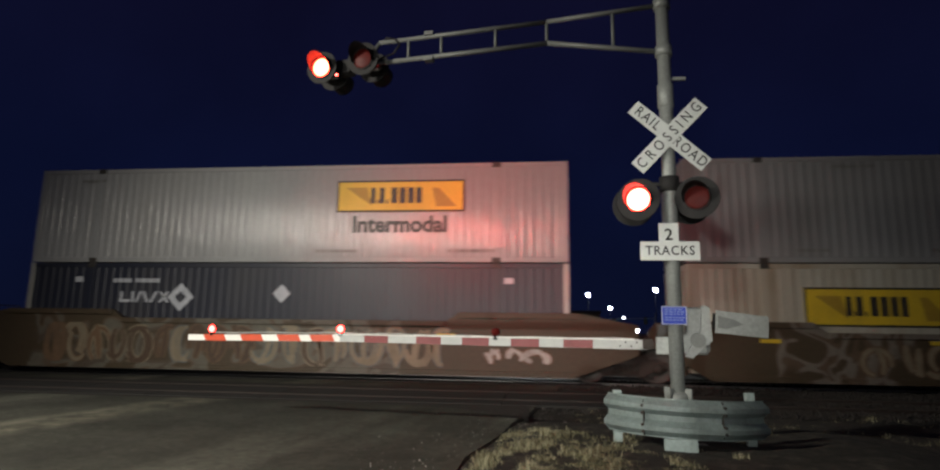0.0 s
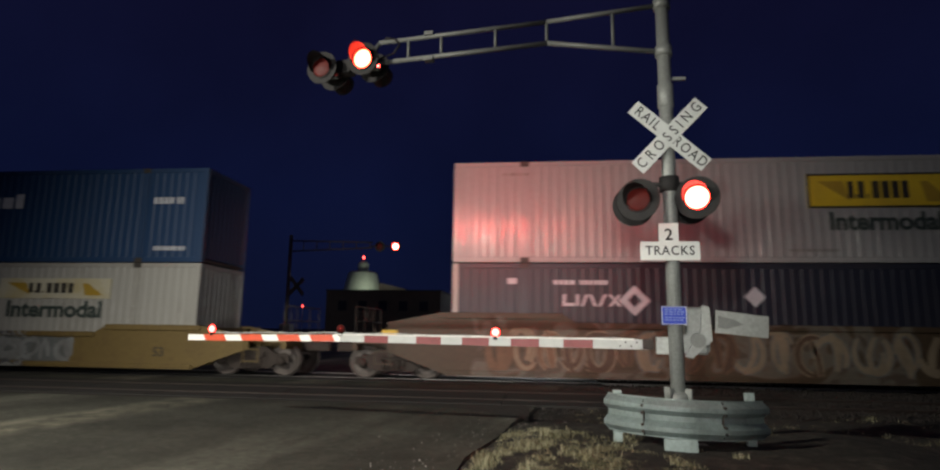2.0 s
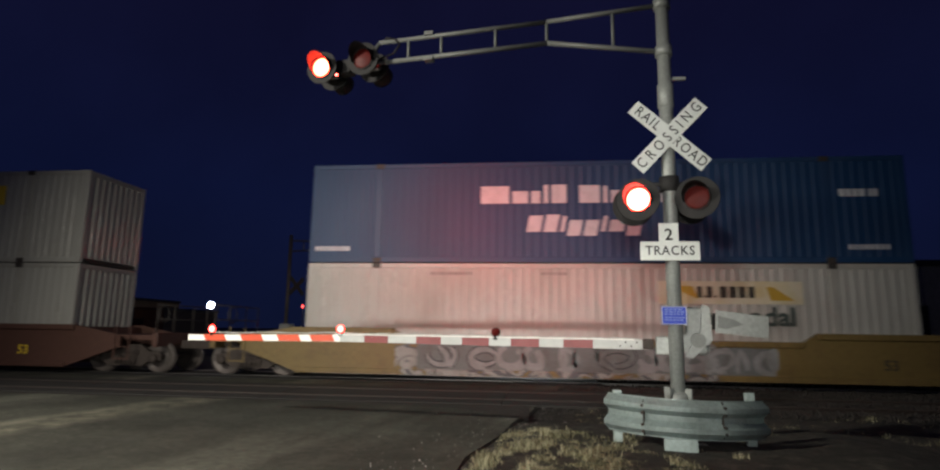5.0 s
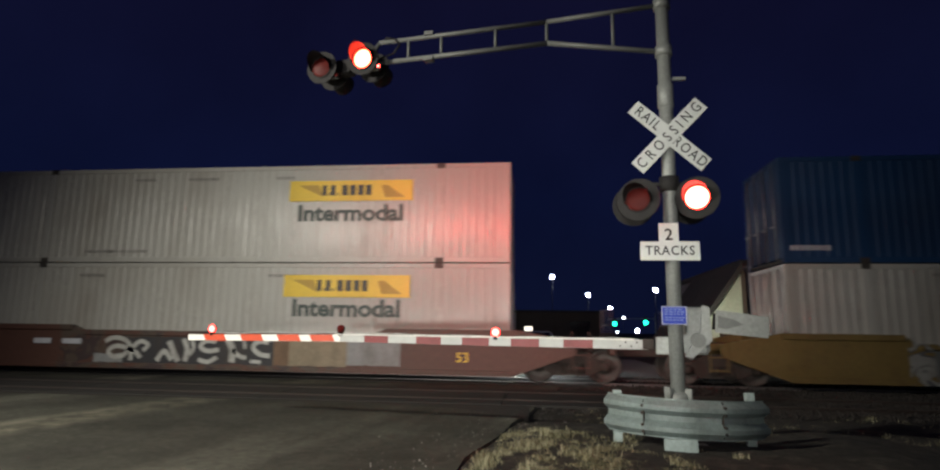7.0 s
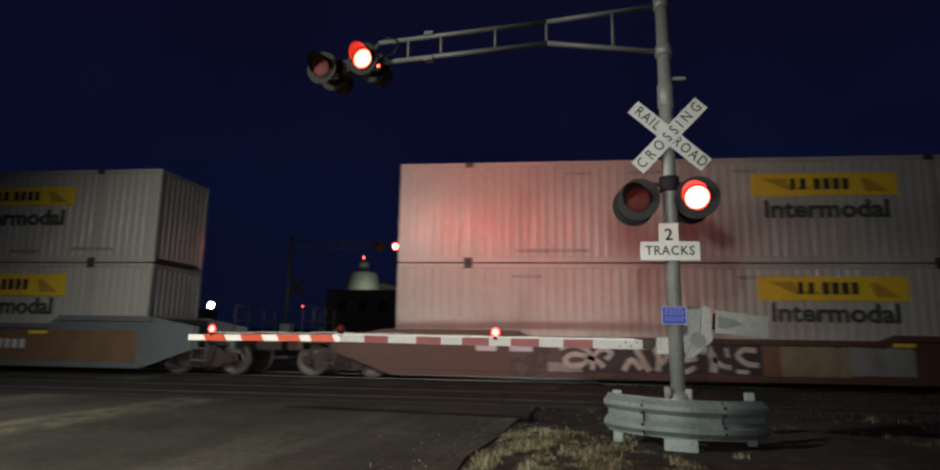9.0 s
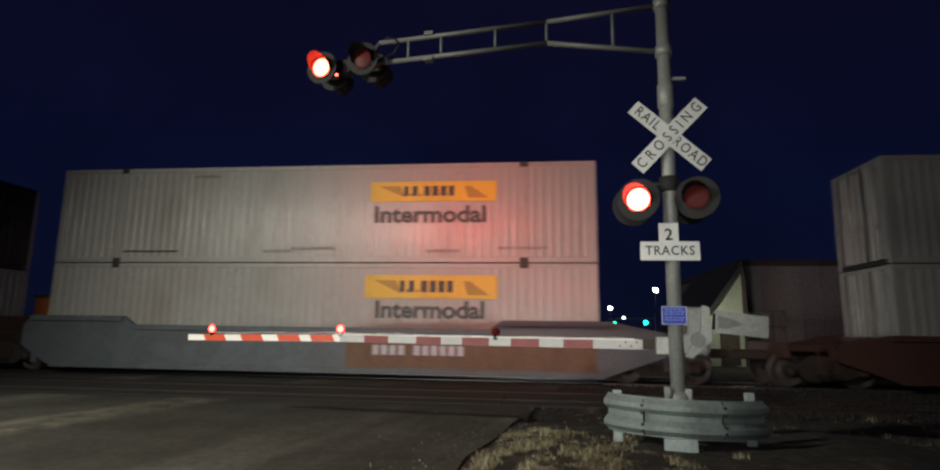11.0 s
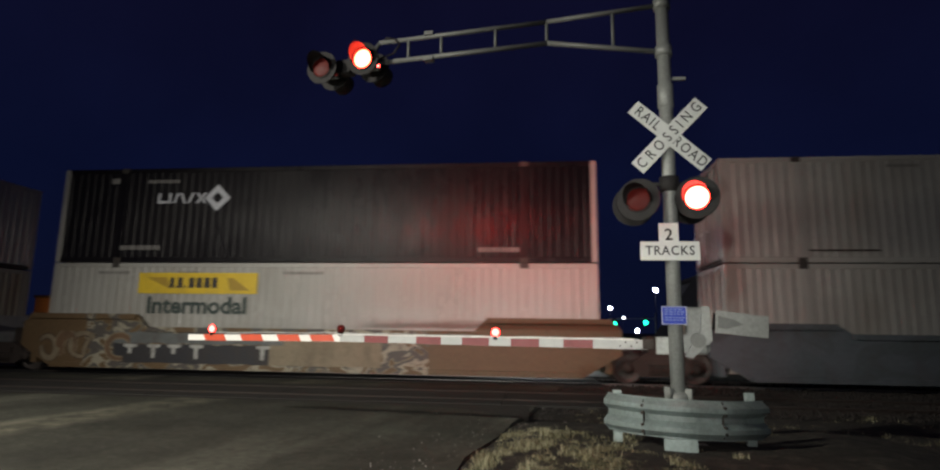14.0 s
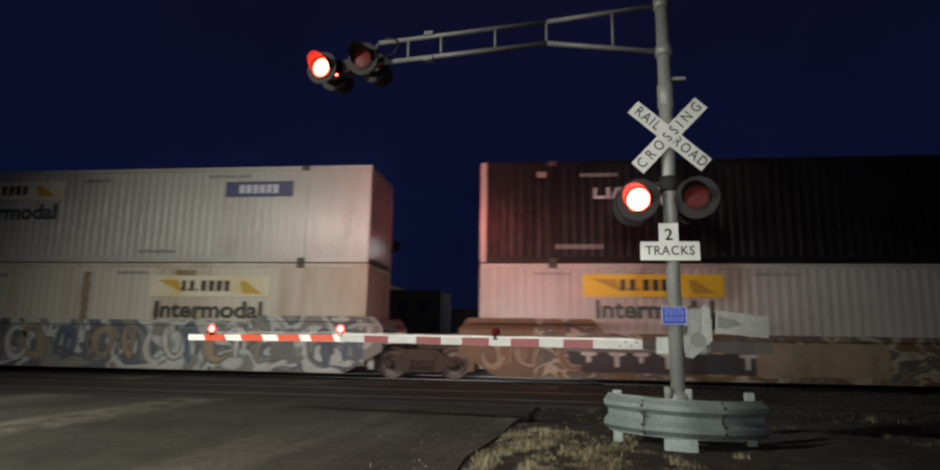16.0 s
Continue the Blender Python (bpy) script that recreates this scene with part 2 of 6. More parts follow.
M_INK = surface("black_sign_ink", (0.015, 0.015, 0.015), 0.5, 0.0, (0.06, 0.06, 0.06), 0.3, 8, (1, 1, 1), 0.0, 50, 0.2)
M_BLUE_SIGN = surface("blue_sign_sheet", (0.02, 0.05, 0.42), 0.4, 0.0, (0.03, 0.06, 0.3), 0.4, 6, (1, 1, 1), 0.0, 50, 0.1)
M_HOOD = surface("black_lamp_enamel", (0.015, 0.014, 0.014), 0.75, 0.0, (0.05, 0.047, 0.045), 0.5, 5, (1, 1, 1), 0.1, 50, 0.3)
M_RED_TAPE = surface("dark_red_reflective_tape", (0.20, 0.018, 0.018), 0.4, 0.0, (0.1, 0.02, 0.02), 0.4, 8, (1, 1, 1), 0.0, 60, 0.2)
M_ORANGE_TAPE = surface("bright_red_reflective_tape", (0.62, 0.09, 0.04), 0.35, 0.0, (0.4, 0.08, 0.04), 0.4, 8, (1, 1, 1), 0.0, 60, 0.15)
M_WHITE_TAPE = surface("white_reflective_tape", (0.80, 0.79, 0.74), 0.35, 0.0, (0.6, 0.58, 0.54), 0.4, 8, (1, 1, 1), 0.0, 60, 0.1)
M_GREY_TAPE = surface("dull_white_tape", (0.45, 0.46, 0.44), 0.45, 0.0, (0.3, 0.3, 0.28), 0.5, 6, (1, 1, 1), 0.0, 60, 0.1)


def lit_lens(name, core, rim, strength, radius):
    """A red lens over a bulb: hottest before the bulb, deep red towards its rim."""
    m, nt, b = nodes_of(name)
    b.inputs["Base Color"].default_value = (0.2, 0.02, 0.01, 1)
    b.inputs["Roughness"].default_value = 0.2
    tc = nt.nodes.new("ShaderNodeTexCoord")
    flat = nt.nodes.new("ShaderNodeVectorMath")
    flat.operation = "MULTIPLY"
    flat.inputs[1].default_value = (1 / radius, 0.0, 1 / radius)
    nt.links.new(tc.outputs["Object"], flat.inputs[0])
    size = nt.nodes.new("ShaderNodeVectorMath")
    size.operation = "LENGTH"
    nt.links.new(flat.outputs[0], size.inputs[0])
    hue = ramp_node(nt, size.outputs["Value"], [(0.0, core), (0.74, core), (0.96, rim), (1.0, rim)])
    nt.links.new(hue.outputs[0], b.inputs["Emission Color"])
    b.inputs["Emission Strength"].default_value = strength
    return m


M_LENS_ON = lit_lens("lit_red_lens", (1.0, 0.06, 0.045), (0.6, 0.010, 0.006), 90.0, 0.148)
M_LENS_SOFT = lit_lens("lit_overhead_red_lens", (1.0, 0.05, 0.025), (0.5, 0.010, 0.005), 55.0, 0.148)
M_BEAM = glowing("lit_red_lens_towards_track", (1.0, 0.006, 0.005), 1500.0)
M_BEAM_LOW = glowing("lit_mast_lens_towards_track", (1.0, 0.006, 0.005), 310.0)
M_LENS_OFF = surface("unlit_red_lens", (0.09, 0.008, 0.006), 0.4, 0.0, (0.03, 0.004, 0.004), 0.3, 10, (1, 1, 1), 0.0, 50, 0.2)
M_LENS_OFF.node_tree.nodes["Principled BSDF"].inputs["Specular IOR Level"].default_value = 0.12
M_SMALL_ON = lit_lens("lit_small_red_lamp", (1.0, 0.055, 0.045), (0.6, 0.010, 0.007), 20.0, 0.058)
# ---- ground, road, tracks ----
SKEW = radians(8.5)
ROAD_DIR = Vector((math.sin(SKEW), math.cos(SKEW), 0))
ROAD_SIDE = Vector((math.cos(SKEW), -math.sin(SKEW), 0))
ROAD_EDGE = Vector((-0.42, 8.7, 0))
TRACK_Y, NEAR_TRACK_Y, GAUGE = 17.31, 12.9, 0.755


def road_point(along, across, z=0.0):
    """A point on the road: along its axis, and metres to the left of its right-hand edge."""
    p = ROAD_EDGE + ROAD_DIR * along - ROAD_SIDE * across
    return Vector((p.x, p.y, z))


def ground_material():
    m, nt, b = nodes_of("dark_soil_and_gravel")
    big = noise_node(nt, 0.5, 8, 0.65)
    mid = noise_node(nt, 6.0, 6, 0.7)
    fine = noise_node(nt, 60.0, 3, 0.6)
    soil = ramp_node(nt, mid.outputs["Fac"], [(0.3, (0.016, 0.014, 0.011)), (0.55, (0.058, 0.051, 0.039)), (0.72, (0.17, 0.15, 0.11))])
    patch = ramp_node(nt, big.outputs["Fac"], [(0.42, (0.45, 0.45, 0.45)), (0.62, (1, 1, 1))])
    col = mix_node(nt, "MULTIPLY", 1.0, soil.outputs[0], patch.outputs[0])
    nt.links.new(col, b.inputs["Base Color"])
    b.inputs["Roughness"].default_value = 0.95
    bp = nt.nodes.new("ShaderNodeBump")
    bp.inputs["Strength"].default_value, bp.inputs["Distance"].default_value = 0.8, 0.04
    hs = mix_node(nt, "ADD", 1.0, mid.outputs["Fac"], fine.outputs["Fac"])
    nt.links.new(hs, bp.inputs["Height"])
    nt.links.new(bp.outputs[0], b.inputs["Normal"])
    return m


def asphalt_material(name, tone, streaks=True):
    """Worn asphalt: aggregate, long pale tyre and salt streaks along the lane, dark patches."""
    m, nt, b = nodes_of(name)
    tc = nt.nodes.new("ShaderNodeTexCoord")
    mp = nt.nodes.new("ShaderNodeMapping")
    mp.inputs["Rotation"].default_value = (0, 0, SKEW)
    nt.links.new(tc.outputs["Object"], mp.inputs[0])
    mp2 = nt.nodes.new("ShaderNodeMapping")
    mp2.inputs["Scale"].default_value = (1.0, 0.10, 1.0)
    nt.links.new(mp.outputs[0], mp2.inputs[0])
    lane = nt.nodes.new("ShaderNodeTexNoise")
    lane.inputs["Scale"].default_value, lane.inputs["Detail"].default_value = 0.55, 4
    nt.links.new(mp2.outputs[0], lane.inputs["Vector"])
    blot = noise_node(nt, 0.7, 8, 0.7)
    grit = noise_node(nt, 90, 3, 0.7)
    speck = nt.nodes.new("ShaderNodeTexVoronoi")
    speck.inputs["Scale"].default_value = 22.0
    nt.links.new(tc.outputs["Object"], speck.inputs["Vector"])
    base = ramp_node(nt, lane.outputs["Fac"], [(0.40, tuple(c * 0.8 for c in tone)), (0.56, tone), (0.70, tuple(min(c * 2.1, 0.3) for c in tone))])
    shade = ramp_node(nt, blot.outputs["Fac"], [(0.35, (0.55, 0.55, 0.55)), (0.65, (1.15, 1.15, 1.15))])
    gritc = ramp_node(nt, grit.outputs["Fac"], [(0.3, (0.6, 0.6, 0.6)), (0.7, (1.25, 1.25, 1.25))])
    col = mix_node(nt, "MULTIPLY", 1.0, base.outputs[0], shade.outputs[0])
    col = mix_node(nt, "MULTIPLY", 1.0, col, gritc.outputs[0])
    coarse = noise_node(nt, 9.0, 6, 0.75)
    coarse_c = ramp_node(nt, coarse.outputs["Fac"], [(0.32, (0.55, 0.56, 0.55)), (0.68, (1.3, 1.3, 1.25))])
    col = mix_node(nt, "MULTIPLY", 1.0, col, coarse_c.outputs[0])
    bright = ramp_node(nt, speck.outputs["Distance"], [(0.0, (1, 1, 1)), (0.10, (0, 0, 0))])
    rare = noise_node(nt, 3.0, 2, 0.5)
    rare_m = ramp_node(nt, rare.outputs["Fac"], [(0.60, (0, 0, 0)), (0.66, (0.5, 0.5, 0.5))])
    amt = mix_node(nt, "MULTIPLY", 1.0, bright.outputs[0], rare_m.outputs[0])
    col = mix_node(nt, "MIX", amt, col, (0.35, 0.34, 0.31))
    # worn lane paint along the road
    sx = nt.nodes.new("ShaderNodeSeparateXYZ")
    nt.links.new(mp.outputs[0], sx.inputs[0])
    worn = noise_node(nt, 2.2, 6, 0.7)
    worn_m = ramp_node(nt, worn.outputs["Fac"], [(0.40, (0, 0, 0)), (0.62, (1, 1, 1))])
    for centre, half, amount, paint in ((-8.12, 0.75, 0.7, (0.24, 0.225, 0.165)), (-13.1, 0.8, 0.6, (0.28, 0.26, 0.20)), (-10.6, 0.5, 0.35, (0.12, 0.115, 0.10)), (-6.1, 0.4, 0.25, (0.10, 0.098, 0.085))):
        d = nt.nodes.new("ShaderNodeMath")
        d.operation = "SUBTRACT"
        nt.links.new(sx.outputs["X"], d.inputs[0])
        d.inputs[1].default_value = centre
        ab = nt.nodes.new("ShaderNodeMath")
        ab.operation = "ABSOLUTE"
        nt.links.new(d.outputs[0], ab.inputs[0])
        mr = nt.nodes.new("ShaderNodeMapRange")
        mr.interpolation_type = "SMOOTHSTEP"
        mr.inputs["From Min"].default_value, mr.inputs["From Max"].default_value = half, half * 0.3
        mr.inputs["To Min"].default_value, mr.inputs["To Max"].default_value = 0.0, amount
        nt.links.new(ab.outputs[0], mr.inputs["Value"])
        mk = mix_node(nt, "MULTIPLY", 1.0, mr.outputs[0], worn_m.outputs[0])
        col = mix_node(nt, "MIX", mk, col, paint)
    nt.links.new(col, b.inputs["Base Color"])
    b.inputs["Roughness"].default_value = 0.82
    b.inputs["Specular IOR Level"].default_value = 0.3
    bp = nt.nodes.new("ShaderNodeBump")
    bp.inputs["Strength"].default_value, bp.inputs["Distance"].default_value = 0.5, 0.012
    nt.links.new(grit.outputs["Fac"], bp.inputs["Height"])
    nt.links.new(bp.outputs[0], b.inputs["Normal"])
    return m


M_GROUND = ground_material()
M_ASPHALT = asphalt_material("worn_asphalt", (0.080, 0.080, 0.066))
M_PANEL = surface("black_crossing_panel", (0.022, 0.020, 0.018), 0.85, 0.0, (0.05, 0.045, 0.04), 0.5, 2, (0.3, 1, 1), 0.3, 40, 0.4)
M_TAR = surface("tarred_road_strip", (0.035, 0.032, 0.027), 0.85, 0.0, (0.07, 0.066, 0.055), 0.5, 2.2, (0.6, 1, 1), 0.4, 60, 0.5)
M_APRON = surface("pale_road_slab", (0.30, 0.31, 0.29), 0.85, 0.0, (0.16, 0.16, 0.14), 0.5, 0.8, (1, 1, 1), 0.2, 40, 0.3)
M_BALLAST = surface("crushed_stone_ballast", (0.06, 0.052, 0.045), 0.95, 0.0, (0.025, 0.022, 0.02), 0.6, 3, (1, 1, 1), 0.6, 30, 0.5)
M_TIE = surface("creosoted_timber", (0.04, 0.03, 0.022), 0.9, 0.0, (0.02, 0.016, 0.012), 0.5, 4, (1, 4, 1), 0.3, 40, 0.4)


def build_ground():
    bm = bmesh.new()
    n = 26
    xs = [-2500, -700, -250, -90] + [-40 + 80 * i / n for i in range(n + 1)] + [90, 250, 700, 2500]
    ys = [-400, -120, -60, -30] + [-12 + 72 * i / n for i in range(n + 1)] + [90, 160, 400, 1200, 3500]
    grid = [[bm.verts.new((x, y, -0.05 + (0.03 * noise.noise((x * 0.5, y * 0.5, 0)) if abs(x) < 60 and y < 100 else 0))) for y in ys] for x in xs]
    for i in range(len(xs) - 1):
        for j in range(len(ys) - 1):
            bm.faces.new((grid[i][j], grid[i + 1][j], grid[i + 1][j + 1], grid[i][j + 1]))
    g = part("ground", bm, M_GROUND)
    tagged(g, "dark bare soil and gravel verge with dry patches", "ground", kind="structure")
    bm = bmesh.new()
    rnd = random.Random(3)
    steps = [-70 + 0.45 * i for i in range(int(200 / 0.45))]
    rim = [bm.verts.new(road_point(s, 0.12 * noise.noise((s * 0.8, 3.1, 0)) + 0.05 * noise.noise((s * 4, 1.1, 0)) - 0.10 * max(0.0, (s - 4.0) / 4.0 if s < 10 else 1.0), -0.002)) for s in steps]
    crown = [bm.verts.new(road_point(s, 0.35, 0.0)) for s in steps]
    far = [bm.verts.new(road_point(s, 24.0, 0.0)) for s in steps]
    low = [bm.verts.new(road_point(s, -0.08 + 0.12 * noise.noise((s * 0.8, 3.1, 0)), -0.09)) for s in steps]
    for a, b in ((low, rim), (rim, crown), (crown, far)):
        for i in range(len(steps) - 1):
            bm.faces.new((a[i], a[i + 1], b[i + 1], b[i]))
    bmesh.ops.recalc_face_normals(bm, faces=bm.faces)
    road = part("road", bm, M_ASPHALT)
    tagged(road, "worn grey asphalt road with pale tyre streaks", "road", kind="structure")
    # tarred and oil-stained strip before the near track
    bm = bmesh.new()
    front = [(-21.0, 11.25), (-14.0, 11.2), (-8.0, 11.15), (-4.6, 11.1), (-2.6, 11.0), (-1.45, 10.75), (-0.7, 10.2), (-0.25, 9.75), (-0.1, 9.4)]
    near, back = [], []
    for (xa, ya), (xb, yb) in zip(front, front[1:]):
        for i in range(8):
            x, y = xa + (xb - xa) * i / 8, ya + (yb - ya) * i / 8
            near.append(bm.verts.new((x, y + 0.10 * noise.noise((x * 1.6, y, 5.0)), 0.004)))
            back.append(bm.verts.new((x, max(11.42, y + 0.3), 0.004)))
    for i in range(len(near) - 1):
        bm.faces.new((near[i], near[i + 1], back[i + 1], back[i]))
    tagged(part("road_patch", bm, M_TAR), "dark tarred oil-stained strip of road by the rails", "road", kind="structure")
    # Added slab: its pale colour stands for headlit road past the asphalt edge.
    apron = part("road_apron", box((1.4, 19.3, -0.06), (5.2, 32.0, 0.006), 0.01), M_APRON)
    tagged(apron, "added pale slab of road approach beyond the rails", "road", kind="structure")
    # crossing panels between and beside the rails of both tracks
    for yc in (NEAR_TRACK_Y, TRACK_Y):
        panel = empty("crossing_panel")
        tagged(panel, "dark timber and rubber crossing surface between rails", "crossing", kind="structure")
        for lo, hi in ((-GAUGE - 0.75, -GAUGE - 0.05), (-GAUGE + 0.09, GAUGE - 0.09), (GAUGE + 0.05, GAUGE + 0.75)):
            x = -20.0
            while x < 0.2:
                p = part("panel", box((x, yc + lo, -0.03), (x + 2.4, yc + hi, 0.012 + 0.008 * rnd.random()), 0.006), M_PANEL, panel)
                x += 2.42
    for yc, label in ((NEAR_TRACK_Y, "empty"), (TRACK_Y, "busy")):
        track = empty("railway_track")
        tagged(track, "steel rails worn bright on top, of the %s track" % label, "railway track", kind="structure")
        for side in (-1, 1):
            y = yc + side * GAUGE
            prof = [(-0.037, 0.03), (0.037, 0.03), (0.034, -0.005), (0.01, -0.02), (0.01, -0.10), (0.07, -0.12), (-0.07, -0.12), (-0.01, -0.10), (-0.01, -0.02), (-0.034, -0.005)]
            bm = bmesh.new()
            a = [bm.verts.new((-160, y + py, pz)) for py, pz in prof]
            b = [bm.verts.new((160, y + py, pz)) for py, pz in prof]
            for i in range(len(prof)):
                j = (i + 1) % len(prof)
                bm.faces.new((a[i], a[j], b[j], b[i]))
            bmesh.ops.recalc_face_normals(bm, faces=bm.faces)
            part("rail", bm, M_RAIL if yc == TRACK_Y else M_RAIL_RUST, track)
        tie = None
        for i in range(40):
            at = pose(1.3 + i * 0.52, yc, 0)
            if tie is None:
                tie = part("sleeper", box((-0.11, -1.3, -0.2), (0.11, 1.3, -0.035), 0.01), M_TIE, track, at=at)
                tie_mesh = tie.data
            else:
                shared("sleeper", tie_mesh, track, at)
    # loose crushed stone beside the road, joined
    rnd = random.Random(8)
    verts, faces = [], []

    def stone(c, r):
        k = len(verts)
        for d in ((1, 0, 0), (-1, 0, 0), (0, 1, 0), (0, -1, 0), (0, 0, 1), (0, 0, -0.6)):
            s = r * rnd.uniform(0.6, 1.25)
            verts.append((c[0] + d[0] * s, c[1] + d[1] * s, c[2] + d[2] * s * 0.8))
        for q in ((0, 2, 4), (2, 1, 4), (1, 3, 4), (3, 0, 4), (2, 0, 5), (1, 2, 5), (3, 1, 5), (0, 3, 5)):
            faces.append(tuple(k + i for i in q))
    for i in range(11000):
        y = rnd.uniform(10.8, 19.5)
        x = rnd.uniform(0.15, 14.5)
        x = max(x, road_point((y - 8.7) / math.cos(SKEW), 0).x + 0.15)
        stone((x, y, -0.045 + rnd.random() * 0.03), rnd.uniform(0.02, 0.045))
    me = bpy.data.meshes.new("ballast")
    me.from_pydata(verts, [], faces)
    me.materials.append(M_BALLAST)
    tagged(new("ballast", me), "loose dark crushed stone around the tracks", "ballast", kind="stuff")


build_ground()

# ---- the train ----
SPEED = (6.46592, 0.00263601, -0.000114141)
CONTAINER_L, CONTAINER_W, CONTAINER_H = 16.15, 2.6, 2.865
LOWER_Z, UPPER_Z = 0.375, 3.27
MOVING = []  # (thing, x at the start, y, z)
WHEELS = []  # (wheelset, x in its bogie, x of the whole at the start)


def travelled(t):
    return SPEED[0] * t + SPEED[1] * t * t + SPEED[2] * t ** 3


def corrugated(length, height, pitch=0.245, depth=0.010):
    """A ribbed wall in the xz plane that faces -y, from 0 to length."""
    bm = bmesh.new()
    cols = []
    x = 0.0
    steps = []
    while x < length - pitch:
        for dx, dy in ((0.0, 0.0), (0.42, 0.0), (0.52, depth), (0.90, depth)):
            steps.append((x + dx * pitch, dy))
        x += pitch
    steps.append((x, 0.0))
    steps.append((length, 0.0))
    for sx, sy in steps:
        cols.append((bm.verts.new((sx, sy, 0)), bm.verts.new((sx, sy, height))))
    for i in range(len(cols) - 1):
        bm.faces.new((cols[i][0], cols[i + 1][0], cols[i + 1][1], cols[i][1]))
    return bm


_wall_mesh = {}


def wall_mesh(kind, material):
    key = (kind, material.name)
    if key not in _wall_mesh:
        if kind == "side":
            bm = corrugated(CONTAINER_L - 0.30, CONTAINER_H - 0.26)
        else:
            bm = corrugated(CONTAINER_W - 0.26, CONTAINER_H - 0.26, 0.26, 0.03)
        me = bpy.data.meshes.new(kind + "_wall")
        bm.to_mesh(me)
        bm.free()
        me.materials.append(material)
        _wall_mesh[key] = me
    return _wall_mesh[key]


def container(label, body, x0, z, posts=None, post_inset=2.0, deep=False):
    """A 53-foot box: ribbed walls, rails, corner posts, inner lifting posts, roof, castings. Origin under its middle."""
    c = empty("container", pose(x0, TRACK_Y, z))
    tagged(c, label, "container", "stacked containers")
    posts = posts or body
    L, W, H = CONTAINER_L / 2, CONTAINER_W / 2, CONTAINER_H
    shared("side_wall", wall_mesh("side", body), c, pose(-L + 0.15, -W + 0.018, 0.14))
    shared("side_wall", wall_mesh("side", body), c, pose(L - 0.15, W - 0.018, 0.14, 0, 0, 180))
    shared("end_wall", wall_mesh("end", body), c, pose(L - 0.02, -W + 0.13, 0.14, 0, 0, 90))
    shared("end_wall", wall_mesh("end", body), c, pose(-L + 0.02, W - 0.13, 0.14, 0, 0, -90))
    part("roof", box((-L, -W + 0.01, H - 0.05), (L, W - 0.01, H - 0.02)), body, c)
    part("floor_frame", box((-L + 0.02, -W + 0.05, 0.02), (L - 0.02, W - 0.05, 0.10)), M_STEEL_DARK, c)
    for sy in (-1, 1):
        y0, y1 = (-W, -W + 0.09) if sy < 0 else (W - 0.09, W)
        part("bottom_rail", box((-L + 0.13, y0, 0.0), (L - 0.13, y1, 0.15), 0.01), body, c)
        part("top_rail", box((-L + 0.13, y0, H - 0.13), (L - 0.13, y1, H), 0.01), body, c)
        for sx in (-1, 1):
            x0_, x1_ = (-L, -L + 0.16) if sx < 0 else (L - 0.16, L)
            yy0, yy1 = (-W - 0.004, -W + 0.14) if sy < 0 else (W - 0.14, W + 0.004)
            part("corner_post", box((x0_, yy0, 0), (x1_, yy1, H), 0.012), posts, c)
    for sx in (-1, 1):
        part("end_beam", box((sx * L - 0.06 if sx > 0 else -L, -W + 0.14, H - 0.14), (sx * L if sx > 0 else -L + 0.06, W - 0.14, H - 0.01)), body, c)
        part("lifting_post", box((sx * (L - post_inset) - 0.10, -W - 0.003, 0.15), (sx * (L - post_inset) + 0.10, -W + 0.05, H - 0.13), 0.006), body, c)
        for zz in (0.0, H - 0.12):
            part("corner_casting", box((sx * (L - post_inset) - 0.12, -W - 0.012, zz - 0.02), (sx * (L - post_inset) + 0.12, -W + 0.07, zz + 0.13), 0.012), M_STEEL_DARK, c)
    for k in range(4):
        yy = -0.95 + 0.63 * k
        rod = part("lock_rod", tube((-L - 0.035, yy, 0.10), (-L - 0.035, yy, H - 0.10), 0.018, 8), M_ROD, c)
        part("rod_handle", box((-L - 0.06, yy - 0.02, 1.0), (-L - 0.03, yy + 0.28, 1.04), 0.004), M_ROD, rod)
    part("door_gap", box((-L - 0.012, -0.012, 0.12), (-L - 0.004, 0.012, H - 0.12)), M_STEEL_DARK, c)
    MOVING.append((c, x0, TRACK_Y, z))
    return c


M_ROD = surface("galvanised_lock_rod", (0.5, 0.5, 0.5), 0.3, 0.8, (0.2, 0.18, 0.16), 0.5, 4, (1, 1, 1), 0.1, 30, 0.2)
BOX_FRONT = -CONTAINER_W / 2


def bars(parent, material, x, z, widths, height, gap=0.04, slant=0.0, name="marking", y=None):
    """Plain upright blocks in place of writing, in one mesh."""
    y = BOX_FRONT - 0.006 if y is None else y
    bm = bmesh.new()
    ob = None
    for w in widths:
        if w > 0:
            add_prism(bm, [(x, z - height / 2), (x + w, z - height / 2), (x + w + slant, z + height / 2), (x + slant, z + height / 2)], y, y + 0.004)
            if height > 0.3:
                ob = part(name, bm, material, parent)
                bm = bmesh.new()
            x += w + gap
        else:
            x += -w
    if height > 0.3:
        bm.free()
    else:
        ob = part(name, bm, material, parent)
        ob["kind"] = "stuff"
    return ob


def word_blocks(parent, material, x, z, tall, blocks, slant=0.0):
    """Plain blocks in place of words, each with its own width, rise and drop."""
    y = BOX_FRONT - 0.006
    for w, *rest in blocks:
        if w < 0:
            x -= w
            continue
        top, drop = z + tall * rest[0], z - tall * (rest[1] if len(rest) > 1 else 0.0)

        def slab(x0, x1, z0, z1):
            k = slant / tall
            part("marking", prism([(x0 + k * (z0 - z), z0), (x1 + k * (z0 - z), z0), (x1 + k * (z1 - z), z1), (x0 + k * (z1 - z), z1)], y, y + 0.004), material, parent)
        slab(x, x + w, drop, top)
        x += w + 0.09


